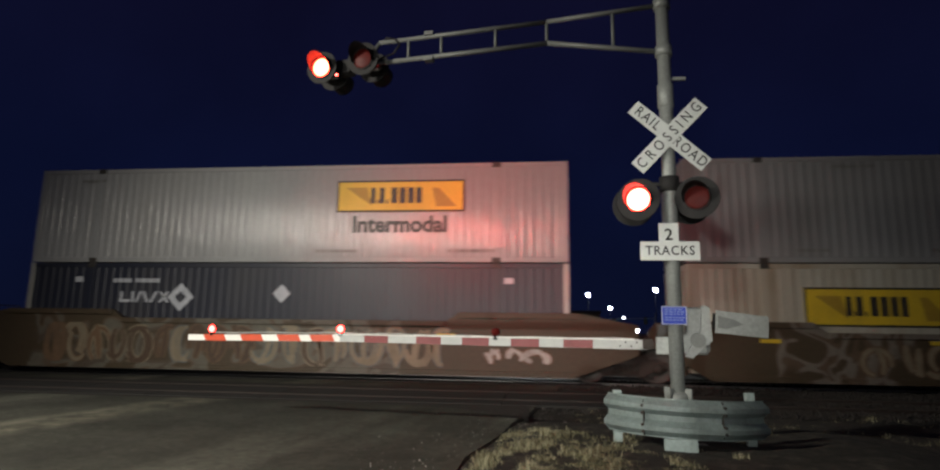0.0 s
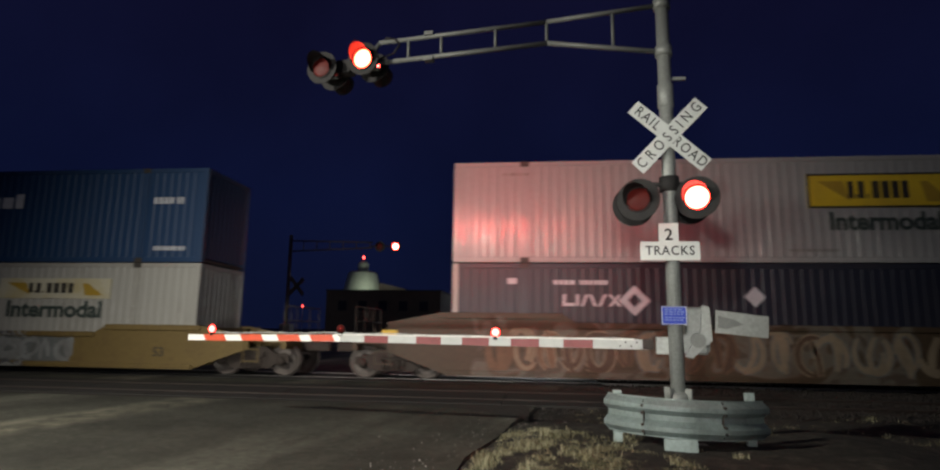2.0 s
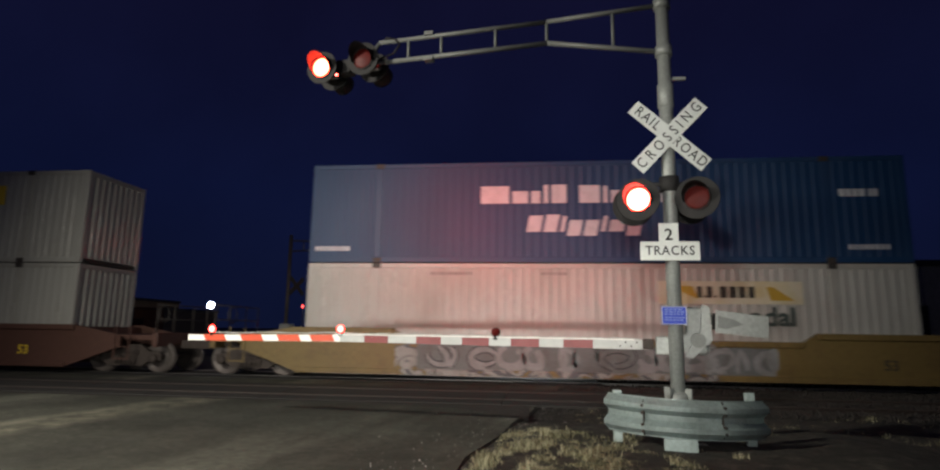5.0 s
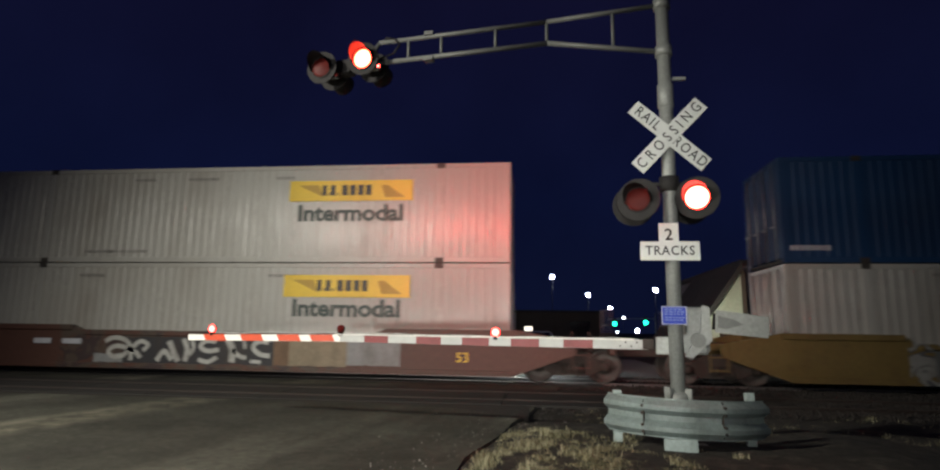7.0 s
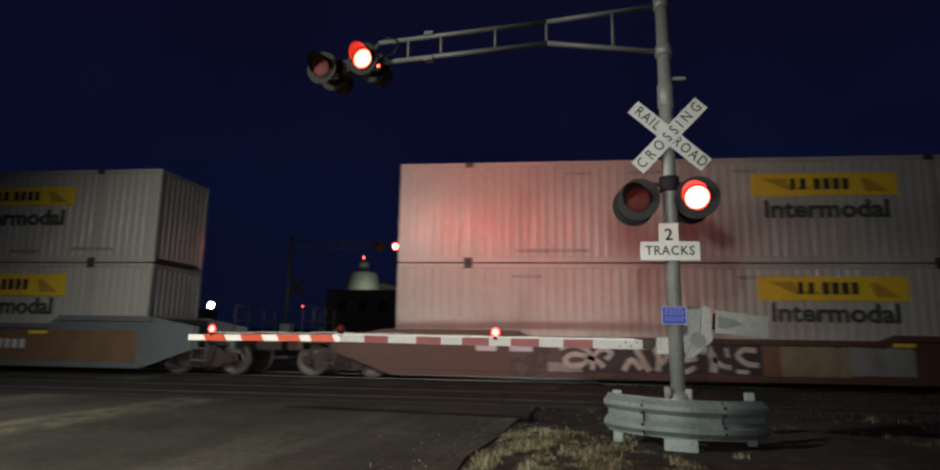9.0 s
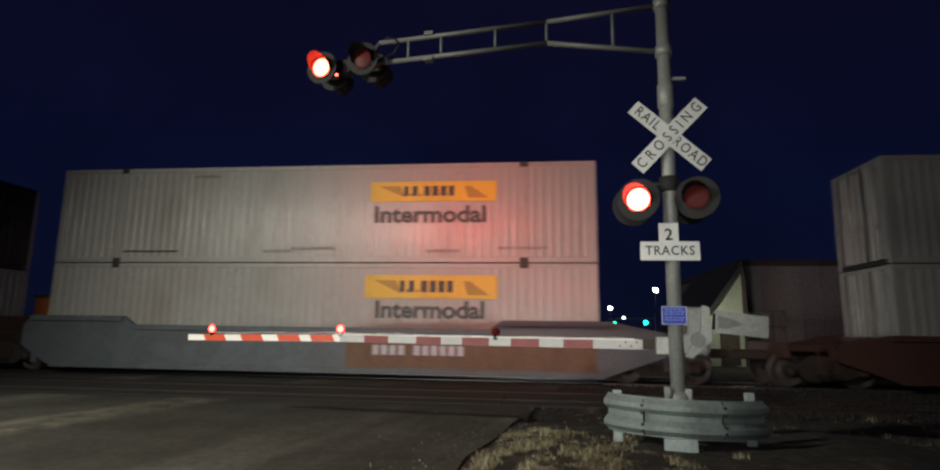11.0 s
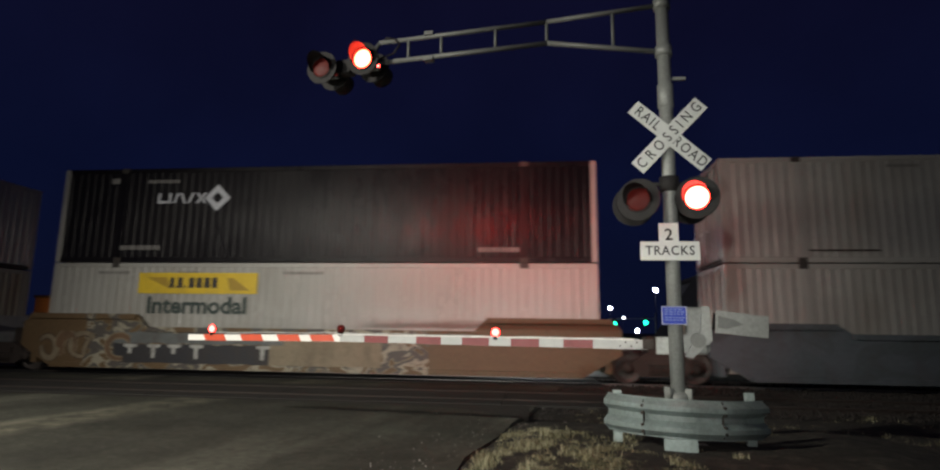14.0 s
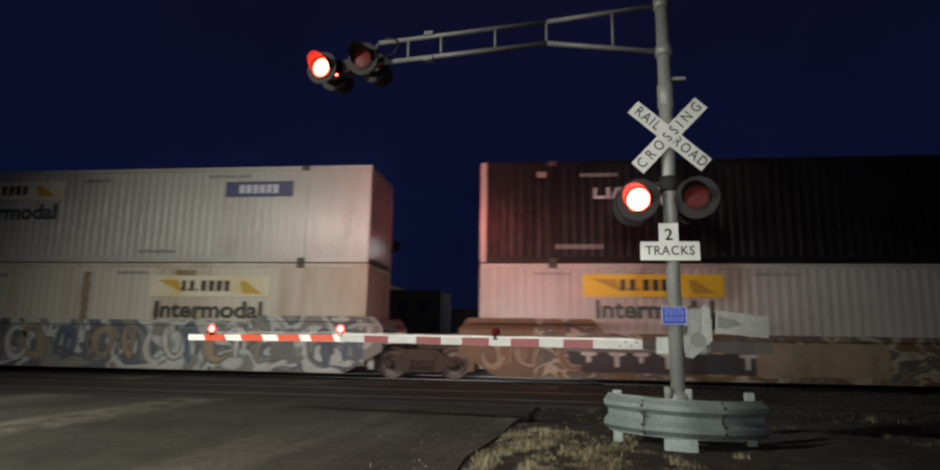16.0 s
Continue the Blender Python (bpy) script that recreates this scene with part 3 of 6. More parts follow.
def yellow_panel(c, x0, x1, z0, z1, framed=False, old=False):
    """A yellow name panel with a swoosh and dark blocks."""
    y = BOX_FRONT - 0.012
    paint = M_YELLOW_OLD if old else M_YELLOW
    p = part("name_panel", box((x0, y, z0), (x1, y + 0.034, z1), 0.003), paint, c, "yellow panel with dark marks")
    w, h = x1 - x0, z1 - z0
    if framed:
        bm = bmesh.new()
        for lo, hi in (((x0, z0), (x1, z0 + 0.05)), ((x0, z1 - 0.05), (x1, z1)), ((x0, z0 + 0.05), (x0 + 0.05, z1 - 0.05)), ((x1 - 0.05, z0 + 0.05), (x1, z1 - 0.05))):
            add_box(bm, (lo[0], y - 0.004, lo[1]), (hi[0], y + 0.002, hi[1]))
        part("panel_border", bm, M_DARK, p)
    sw = bmesh.new()
    add_prism(sw, [(x0 + 0.07 * w, z1 - 0.22 * h), (x0 + 0.24 * w, z1 - 0.22 * h), (x0 + 0.28 * w, z0 + 0.2 * h), (x0 + 0.17 * w, z0 + 0.5 * h)], y - 0.003, y + 0.001)
    part("swoosh", sw, M_YELLOW_SHADE, p)
    sw = bmesh.new()
    add_prism(sw, [(x1 - 0.25 * w, z1 - 0.25 * h), (x1 - 0.2 * w, z1 - 0.25 * h), (x1 - 0.06 * w, z0 + 0.16 * h), (x1 - 0.22 * w, z0 + 0.16 * h)], y - 0.003, y + 0.001)
    part("swoosh", sw, M_YELLOW_SHADE, p)
    lh = h * 0.50
    zc = (z0 + z1) / 2 + 0.02 * h
    x = x0 + 0.27 * w
    for u in (0.05, 0.018, 0.055, 0.018, -0.02, 0.065, 0.065, 0.065, 0.06):
        if u < 0:
            x -= u * w
            continue
        tall = lh if u > 0.03 else lh * 0.25
        part("marking", box((x, y - 0.005, zc - lh / 2), (x + u * w * 0.72, y + 0.001, zc - lh / 2 + tall)), M_DARK, p)
        x += u * w


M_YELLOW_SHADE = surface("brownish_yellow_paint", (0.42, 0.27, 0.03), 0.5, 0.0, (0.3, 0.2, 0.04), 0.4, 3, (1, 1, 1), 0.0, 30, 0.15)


def spray_letters(car, seed, x0, x1, z0, z1, fills, rims):
    """Sprayed bubble letters: each a few swelling ribbons with a darker rim, painted flat on the side."""
    r = random.Random(seed)
    x = x0
    while x < x1:
        w = r.uniform(0.55, 1.0)
        fill, rim = r.choice(fills), r.choice(rims)
        for k in range(r.randint(2, 3)):
            kind = r.choice("archbar")
            cx, cz = x + w * r.uniform(0.3, 0.7), (z0 + z1) / 2 + r.uniform(-0.08, 0.08)
            h = (z1 - z0) / 2 - 0.09
            pts = []
            if kind in "ach":
                a0, sweep = r.uniform(0, 6.28), r.uniform(2.6, 4.8)
                for i in range(13):
                    a = a0 + sweep * i / 12
                    pts.append((cx + 0.42 * w * math.cos(a), cz + h * math.sin(a)))
            else:
                lean = r.uniform(-0.35, 0.35) * w
                bow = r.uniform(-0.2, 0.2) * w
                for i in range(9):
                    f = i / 8
                    pts.append((cx - lean / 2 + lean * f + bow * math.sin(f * math.pi), cz - h + 2 * h * f))
            wid = r.uniform(0.09, 0.15)
            for grow, depth, mat in ((0.035, 0.0022 + 0.0006 * k, rim), (0.0, 0.0040 + 0.0006 * k, fill)):
                bm = bmesh.new()
                prev = None
                n = len(pts)
                for i, (px, pz) in enumerate(pts):
                    ax, az = pts[max(i - 1, 0)]
                    bx, bz = pts[min(i + 1, n - 1)]
                    dx, dz = bx - ax, bz - az
                    q = math.hypot(dx, dz) or 1.0
                    half = wid * (0.65 + 0.5 * math.sin(math.pi * i / (n - 1))) / 2 + grow
                    ox, oz = -dz / q * half, dx / q * half
                    cur = [bm.verts.new((min(max(px + s * ox, x0 - 0.3), x1 + 0.5), -CAR_W - depth, min(max(pz + s * oz, z0), z1))) for s in (1, -1)]
                    if prev:
                        bm.faces.new((prev[0], prev[1], cur[1], cur[0]))
                    prev = cur
                bmesh.ops.recalc_face_normals(bm, faces=bm.faces)
                part("sprayed_stroke", bm, mat, car)
        x += w * r.uniform(0.75, 1.05)


def small_marks(c, seed, material, n=4):
    """Rows of small unreadable marks near the top and the foot of the wall."""
    r = random.Random(seed)
    material = M_FAINT
    for _ in range(n):
        x, z = r.uniform(-7.0, 6.0), r.choice((0.32, 0.4, 2.5, 2.58))
        bars(c, material, x, z, [r.uniform(0.05, 0.12) for _ in range(r.randint(5, 10))], 0.08, 0.04)


def dark_lockup(c, x, z, s, material):
    """A wide dark-box lockup: four angular blocks and an open diamond."""
    y = BOX_FRONT - 0.006

    def q(pts):
        part("marking", prism([(x + px * s, z + pz * s) for px, pz in pts], y, y + 0.004), material, c)
    q([(0, -0.2), (0.42, -0.2), (0.42, -0.1), (0.1, -0.1), (0.13, 0.2), (0.03, 0.2)])
    q([(0.46, -0.2), (0.56, -0.2), (0.56, 0.2), (0.46, 0.2)])
    q([(0.62, -0.2), (0.72, -0.2), (0.88, 0.2), (0.78, 0.2)])
    q([(0.9, 0.2), (1.0, 0.2), (1.16, -0.2), (1.06, -0.2)])
    q([(1.2, -0.2), (1.3, -0.2), (1.5, 0.2), (1.4, 0.2)])
    q([(1.55, -0.2), (1.66, -0.2), (1.98, 0.2), (1.87, 0.2)])
    q([(1.87, -0.2), (1.98, -0.2), (1.66, 0.2), (1.55, 0.2)])
    for k in range(4):
        a0, a1 = k * math.pi / 2, (k + 1) * math.pi / 2
        o, i = 0.52, 0.23
        q([(2.42 + o * math.cos(a0), o * math.sin(a0)), (2.42 + o * math.cos(a1), o * math.sin(a1)), (2.42 + i * math.cos(a1), i * math.sin(a1)), (2.42 + i * math.cos(a0), i * math.sin(a0))])


# well cars

def bogie(parent, x, start):
    """A two-axle bogie: cast side frames with springs and bearing boxes, and two turning wheelsets."""
    b = part("bogie", bmesh.new(), M_BOGIE, parent, "rusty cast-steel bogie", at=pose(x, 0, 0))
    bm = bmesh.new()
    for s in (-1, 1):
        y0, y1 = s * 0.99 - 0.07, s * 0.99 + 0.07
        add_prism(bm, [(-1.12, 0.42), (-1.10, 0.62), (-0.72, 0.66), (-0.42, 0.86), (0.42, 0.86), (0.72, 0.66), (1.10, 0.62), (1.12, 0.42), (0.78, 0.40), (0.52, 0.24), (-0.52, 0.24), (-0.78, 0.40)], y0, y1)
        for k in (-1, 1):
            add_lathe(bm, [(0.0, s * 1.18), (0.11, s * 1.18), (0.13, s * 1.12), (0.13, s * 1.0)], 14)
            bmesh.ops.translate(bm, verts=list(bm.verts)[-56:], vec=(k * 0.89, 0, 0.46))
        for i in range(5):
            sx = -0.28 + 0.14 * i
            add_tube(bm, (sx, s * 1.075, 0.30), (sx, s * 1.075, 0.56), 0.055, 10)
        add_box(bm, (-0.4, s * 1.07 - 0.05, 0.56), (0.4, s * 1.07 + 0.05, 0.72))
    add_box(bm, (-0.25, -1.0, 0.52), (0.25, 1.0, 0.80))
    for k in (-1, 1):
        add_box(bm, (k * 0.36 - 0.05, -0.9, 0.34), (k * 0.36 + 0.05, 0.9, 0.46))
    bm.to_mesh(b.data)
    bm.free()
    for k in (-1, 1):
        if "me" not in _wheel:
            wb = bmesh.new()
            for s in (-1, 1):
                o = s * (GAUGE - 0.005)
                add_lathe(wb, [(0.02, o + s * 0.09), (0.13, o + s * 0.09), (0.15, o + s * 0.03), (0.34, o + s * 0.005), (0.39, o + s * 0.06), (0.445, o + s * 0.07), (0.455, o - s * 0.03), (0.485, o - s * 0.04), (0.485, o - s * 0.065), (0.40, o - s * 0.06), (0.36, o - s * 0.02), (0.10, o - s * 0.04)], 30)
                for a in range(3):
                    an = a * 2.1
                    add_box(wb, (0.24 * math.cos(an) - 0.03, o + s * 0.03 - 0.02, 0.24 * math.sin(an) - 0.03), (0.24 * math.cos(an) + 0.03, o + s * 0.03 + 0.02, 0.24 * math.sin(an) + 0.03))
            add_tube(wb, (0, -1.0, 0), (0, 1.0, 0), 0.09, 12)
            bmesh.ops.recalc_face_normals(wb, faces=wb.faces)
            me = bpy.data.meshes.new("wheelset")
            wb.to_mesh(me)
            wb.free()
            me.materials.append(M_WHEEL)
            _wheel["me"] = me
        w = shared("wheelset", _wheel["me"], b, pose(k * 0.89, 0, 0.485))
        WHEELS.append((w, k * 0.89, start + x))
    return b


_wheel = {}
CAR_W = 1.52


def well_car(label, paint, x0, mid_top, end_top, end_len=3.2, front=True, rear=True, shared_front=False, shared_rear=False, deck=None, plates=()):
    """A well car round its container: side sills that rise at the ends, end platforms, bogies, couplers, ladders."""
    car = empty("well_car", pose(x0, TRACK_Y, 0))
    tagged(car, label, "freight car", "cars of the freight train")
    L = CONTAINER_L / 2
    deck = deck or paint
    for s in (-1, 1):
        reach = [1.75 if not (shared_front if e > 0 else shared_rear) else 0.55 for e in (-1, 1)]
        out = []
        a, b = -L - reach[0], L + reach[1]
        inner_a, inner_b = (-L + 0.45 if shared_rear else -L - 0.12), (L - 0.45 if shared_front else L + 0.12)
        out = [(inner_a, 0.22), (inner_b, 0.22), (b, 0.80), (b, end_top - 0.28), (L + 0.3, end_top), (L - end_len, end_top), (L - end_len - 0.35, mid_top), (-L + end_len + 0.35, mid_top), (-L + end_len, end_top), (-L - 0.3, end_top), (a, end_top - 0.28), (a, 0.80)]
        y0, y1 = (-CAR_W, -CAR_W + 0.10) if s < 0 else (CAR_W - 0.10, CAR_W)
        bm = prism(out, y0, y1)
        part("side_sill", bm, paint, car)
        yf = s * CAR_W
        part("top_chord", box((-L + end_len + 0.35, yf - 0.07, mid_top - 0.13), (L - end_len - 0.35, yf + 0.07, mid_top + 0.01), 0.01), paint, car)
        part("bottom_chord", box((inner_a, yf - 0.06, 0.20), (inner_b, yf + 0.06, 0.34), 0.01), paint, car)
        for e in (-1, 1):
            xx = sorted((e * (L - end_len), e * (L + 0.3)))
            part("end_chord", box((xx[0], yf - 0.075, end_top - 0.14), (xx[1], yf + 0.075, end_top + 0.012), 0.01), paint, car)
    for e in (-1, 1):
        has = front if e > 0 else rear
        shr = shared_front if e > 0 else shared_rear
        reach = 0.75 if shr else 2.75
        x0_, x1_ = sorted((e * (L + 0.12), e * (L + reach)))
        part("end_platform", box((x0_, -1.30, 0.98), (x1_, 1.30, 1.14), 0.02), deck, car)
        part("centre_sill", box((x0_, -0.35, 0.70), (x1_, 0.35, 0.98), 0.02), deck, car)
        part("bulkhead", box(tuple((min(e * (L + 0.12), e * (L + 0.30)), -1.4, 0.3)), (max(e * (L + 0.12), e * (L + 0.30)), 1.4, end_top - 0.05), 0.01), deck, car)
        if has and not shr:
            bogie(car, e * (L + 1.65), x0)
            part("coupler", box((min(e * (L + 2.7), e * (L + 3.62)), -0.14, 0.72), (max(e * (L + 2.7), e * (L + 3.62)), 0.14, 0.98), 0.04), M_BOGIE, car)
            part("end_sill", box((min(e * (L + 2.62), e * (L + 2.78)), -1.35, 0.80), (max(e * (L + 2.62), e * (L + 2.78)), 1.35, 1.20), 0.02), deck, car)
            hb = bmesh.new()
            for yy in (-1.3, -0.5, 0.5, 1.3):
                add_tube(hb, (e * (L + 2.70), yy, 1.18), (e * (L + 2.70), yy, 2.02), 0.018, 8)
            for zz in (1.60, 2.02):
                add_tube(hb, (e * (L + 2.70), -1.3, zz), (e * (L + 2.70), 1.3, zz), 0.018, 8)
            part("handrail", hb, M_STEEL_DARK, car)
            part("brake_wheel", lathe([(0.24, -0.015), (0.27, 0.0), (0.24, 0.015), (0.22, 0.0), (0.24, -0.015)], 20), M_STEEL_DARK, car, at=pose(e * (L + 2.5), -0.7, 1.75, 0, 0, 90))
            lb = bmesh.new()
            for zz in (0.45, 0.78, 1.10):
                add_box(lb, (e * (L + 1.85) - 0.22, -CAR_W - 0.05, zz), (e * (L + 1.85) + 0.22, -CAR_W - 0.025, zz + 0.03))
            for xx in (-0.22, 0.22):
                add_box(lb, (e * (L + 1.85) + xx - 0.015, -CAR_W - 0.05, 0.42), (e * (L + 1.85) + xx + 0.015, -CAR_W - 0.02, 1.40))
            part("ladder", lb, deck, car)
        if has and shr:
            bogie(car, e * (L + 1.64), x0)
            part("articulation", box((min(e * (L + 0.8), e * (L + 1.9)), -0.4, 0.80), (max(e * (L + 0.8), e * (L + 1.9)), 0.4, 1.30), 0.05), M_BOGIE, car)
    for x, z, w, h, mat in plates:
        part("plate", box((x, -CAR_W - 0.065, z), (x + w, -CAR_W - 0.045, z + h), 0.004), mat, car)
    MOVING.append((car, x0, TRACK_Y, 0.0))
    return car


def stack(right):
    """Middle of a stack, from its leading edge."""
    return right - CONTAINER_L / 2


RIGHT = dict(A=24.45, B=0.92, C=-22.70, D=-46.03, E=-69.60, F=-89.03, G=-108.38)
RIGHT["A"] = 20.15


def intermodal(c, x, z, w=3.3, material=None):
    lettering("lettering", "Intermodal", 0.66, material or M_GREEN_TEXT, c, pose(x, BOX_FRONT - 0.006, z), "dark green word on the wall", 0.003, stretch=w / 3.05, bold=0.02)


def build_train():
    zl, zu = LOWER_Z, UPPER_Z
    # leading pair, only its rear half comes into view
    c = container("plain weathered grey steel container on top", M_GREY, stack(RIGHT["A"]), zu)
    small_marks(c, 1, M_DARK, 3)
    c = container("white steel container with a yellow name panel, lower", M_WHITE_OLD, stack(RIGHT["A"]), zl)
    yellow_panel(c, -5.15, -1.45, 2.62 - zl - 1.0, 2.62 - zl, True)
    # white over dark
    c = container("glossy white steel container with a framed yellow panel", M_WHITE_GLOSS, stack(RIGHT["B"]), zu)
    yellow_panel(c, 1.43, 5.17, 4.72 - zu, 5.65 - zu, True)
    intermodal(c, 3.3, 4.34 - zu, 2.9)
    small_marks(c, 2, M_DARK, 4)
    c = container("dark navy steel container with a pale diamond mark", M_NAVY, stack(RIGHT["B"]), zl, posts=M_WHITE)
    dark_lockup(c, -5.06, 2.24 - zl, 0.79, M_PALE)
    dia = prism([(-0.27, 0), (0, -0.27), (0.27, 0), (0, 0.27)], BOX_FRONT - 0.006, BOX_FRONT - 0.002)
    part("marking", dia, M_PALE, c, at=pose(-0.07, 0, 2.36 - zl))
    bars(c, M_PALE, -5.3, 2.72 - zl, [0.12, 0.12, 0.12, 0.12, -0.1, 0.1, 0.1, 0.1, 0.1, 0.1, 0.1], 0.12, 0.03)
    for x in (-6.55, 6.3):
        bars(c, M_PALE, x, 2.75 - zl, [0.26], 0.16)
    # blue over white
    c = container("deep blue steel container with pale writing", M_BLUE, stack(RIGHT["C"]), zu)
    word_blocks(c, M_PALE, -3.13, 4.93 - zu, 0.50, [(0.80, 1.0), (0.44, 0.7), (0.26, 0.7), (0.12, 1.05), (0.42, 1.05), (-0.26, 0), (0.56, 1.0), (0.12, 0.95), (0.26, 0.7), (0.42, 0.7), (0.36, 0.7), (0.26, 0.9)])
    word_blocks(c, M_PALE, -1.85, 4.12 - zu, 0.46, [(0.38, 1.0), (0.36, 1.05), (0.12, 0.95), (0.36, 0.7, 0.25), (0.36, 0.7, 0.25), (0.12, 0.95), (0.40, 0.7), (0.36, 0.7, 0.25)], 0.10)
    bars(c, M_PALE, 6.39, 5.13 - zu, [0.14, 0.14, 0.14, 0.14, -0.06, 0.1, 0.1], 0.2, 0.03)
    bars(c, M_PALE, 6.52, 3.68 - zu, [0.1] * 8, 0.13, 0.03)
    bars(c, M_PALE, -7.9, 3.66 - zu, [0.1] * 8, 0.13, 0.03)
    c = container("cream-white steel container with a bleached name panel", M_WHITE, stack(RIGHT["C"]), zl)
    yellow_panel(c, 1.66, 5.30, 2.17 - zl, 2.77 - zl, old=True)
    intermodal(c, 3.52, 1.83 - zl, 3.28)
    small_marks(c, 3, M_DARK, 4)
    # white over white
    c = container("white steel container with a yellow name panel, upper", M_WHITE, stack(RIGHT["D"]), zu)
    yellow_panel(c, 1.58, 5.26, 5.06 - zu, 5.67 - zu)
    intermodal(c, 3.43, 4.68 - zu, 3.3)
    small_marks(c, 4, M_DARK, 5)
    c = container("white steel container with a yellow name panel, lower", M_WHITE, stack(RIGHT["D"]), zl)
    yellow_panel(c, 1.58, 5.26, 2.27 - zl, 2.90 - zl)
    intermodal(c, 3.43, 1.94 - zl, 3.3)
    small_marks(c, 5, M_DARK, 4)
    c = container("white steel container with a yellow panel and rust marks", M_WHITE, stack(RIGHT["E"]), zu)
    yellow_panel(c, 1.66, 5.30, 5.02 - zu, 5.60 - zu)
    intermodal(c, 3.4, 4.62 - zu, 3.4)
    small_marks(c, 6, M_DARK, 5)
    bars(c, M_BOGIE, -5.9, 0.32, [1.75], 0.05)
    c = container("white steel container with a clean yellow panel", M_WHITE, stack(RIGHT["E"]), zl)
    yellow_panel(c, 1.60, 5.34, 2.25 - zl, 2.90 - zl)
    intermodal(c, 3.45, 1.92 - zl, 3.25)
    small_marks(c, 7, M_DARK, 4)
    # black over white
    c = container("black steel container with a pale diamond mark", M_BLACK, stack(RIGHT["F"]), zu, posts=M_WHITE)
    dark_lockup(c, -4.95, 5.20 - zu, 0.79, M_PALE)
    bars(c, M_FAINT, -5.3, 5.72 - zu, [0.1] * 8, 0.1, 0.03)
    bars(c, M_FAINT, -6.0, 3.70 - zu, [0.1] * 10, 0.13, 0.03)
    bars(c, M_FAINT, 4.8, 3.62 - zu, [0.1] * 9, 0.13, 0.03)
    bars(c, M_FAINT, -6.5, 5.75 - zu, [0.26], 0.16)
    c = container("white steel container with a yellow panel near its rear", M_WHITE, stack(RIGHT["F"]), zl)
    yellow_panel(c, -5.28, -1.60, 2.34 - zl, 2.95 - zl)
    intermodal(c, -3.42, 1.98 - zl, 3.24)
    small_marks(c, 8, M_DARK, 4)
    # white pair at the rear
    c = container("white steel container with a small blue plate", M_WHITE, stack(RIGHT["G"]), zu)
    part("plate", box((3.62, BOX_FRONT - 0.012, 5.22 - zu), (5.70, BOX_FRONT + 0.02, 5.68 - zu), 0.003), M_PLATE_BLUE, c, "dark blue plate")
    bars(c, M_PALE, 4.05, 5.45 - zu, [0.16] * 6, 0.26, 0.05, y=BOX_FRONT - 0.016)
    yellow_panel(c, -5.35, -1.69, 5.2 - zu, 5.78 - zu, old=True)
    intermodal(c, -3.4, 4.8 - zu, 3.3)
    small_marks(c, 9, M_DARK, 5)
    c = container("rust-streaked white container with a bleached panel", M_WHITE_OLD, stack(RIGHT["G"]), zl)
    yellow_panel(c, 1.50, 5.21, 2.25 - zl, 2.87 - zl, old=True)
    intermodal(c, 3.36, 1.86 - zl, 3.5, M_DARK)
    small_marks(c, 10, M_DARK, 3)

    brown = (0.072, 0.050, 0.026)
    yellow = (0.19, 0.130, 0.040)
    grey = (0.16, 0.18, 0.19)
    well_car("rusty brown well car, leading", tagged_paint("rusty_car_side", brown, [(0.10, 0.06, 0.04), (0.2, 0.17, 0.14), (0.12, 0.08, 0.05)], 0.3, 0.5, 1.0), stack(RIGHT["A"]), 1.45, 1.7, 3.0, False, True, False, True, plates=[(-6.4, 1.18, 0.5, 0.1, M_YELLOW), (-2.4, 1.18, 0.7, 0.1, M_YELLOW)])
    well_car("brown well car with faded spray-painted lettering", tagged_paint("brown_tagged_side", brown, [(0.12, 0.075, 0.045), (0.14, 0.125, 0.095), (0.09, 0.07, 0.05)], 0.75, 0.42, 2.0, -7.5, 3.5), stack(RIGHT["B"]), 1.62, 1.86, 3.0, False, True, plates=[(4.5, 1.2, 0.5, 0.1, M_YELLOW), (-9.95, 1.2, 0.42, 0.18, M_YELLOW)])
    well_car("yellow well car with grey spray paint", tagged_paint("yellow_tagged_side", yellow, [(0.15, 0.15, 0.15), (0.30, 0.30, 0.28), (0.10, 0.10, 0.11)], 0.8, 0.8, 3.0, -5.4, 3.0), stack(RIGHT["C"]), 1.20, 1.42, 2.6)
    well_car("dark red-brown well car with bold spray-painted letters", tagged_paint("maroon_tagged_side", (0.10, 0.045, 0.032), [(0.075, 0.04, 0.03), (0.09, 0.065, 0.05), (0.055, 0.035, 0.035)], 0.6, 0.75, 4.0, -5.0, 3.4), stack(RIGHT["D"]), 1.26, 1.40, 3.4, plates=[(-5.8, 0.86, 0.55, 0.15, M_PALE), (-4.9, 0.86, 0.6, 0.15, M_PALE), (4.6, 1.12, 0.5, 0.1, M_YELLOW)])
    well_car("grey and tan well car", tagged_paint("grey_tan_side", (0.125, 0.150, 0.165), [(0.13, 0.155, 0.17), (0.14, 0.16, 0.18), (0.12, 0.14, 0.15)], 1.6, 0.3, 5.0, -9.0, 1.2, 0.3), stack(RIGHT["E"]), 1.42, 1.66, 2.6, shared_rear=True, plates=[(4.6, 1.12, 0.6, 0.1, M_YELLOW)])
    well_car("tan well car with white spray-painted shapes", tagged_paint("tan_tagged_side", (0.15, 0.095, 0.045), [(0.30, 0.26, 0.17), (0.10, 0.09, 0.08), (0.36, 0.33, 0.25)], 0.9, 0.7, 6.0, -6.6, 3.5, 0.3), stack(RIGHT["F"]), 1.36, 1.72, 3.0, False, True, True, True)
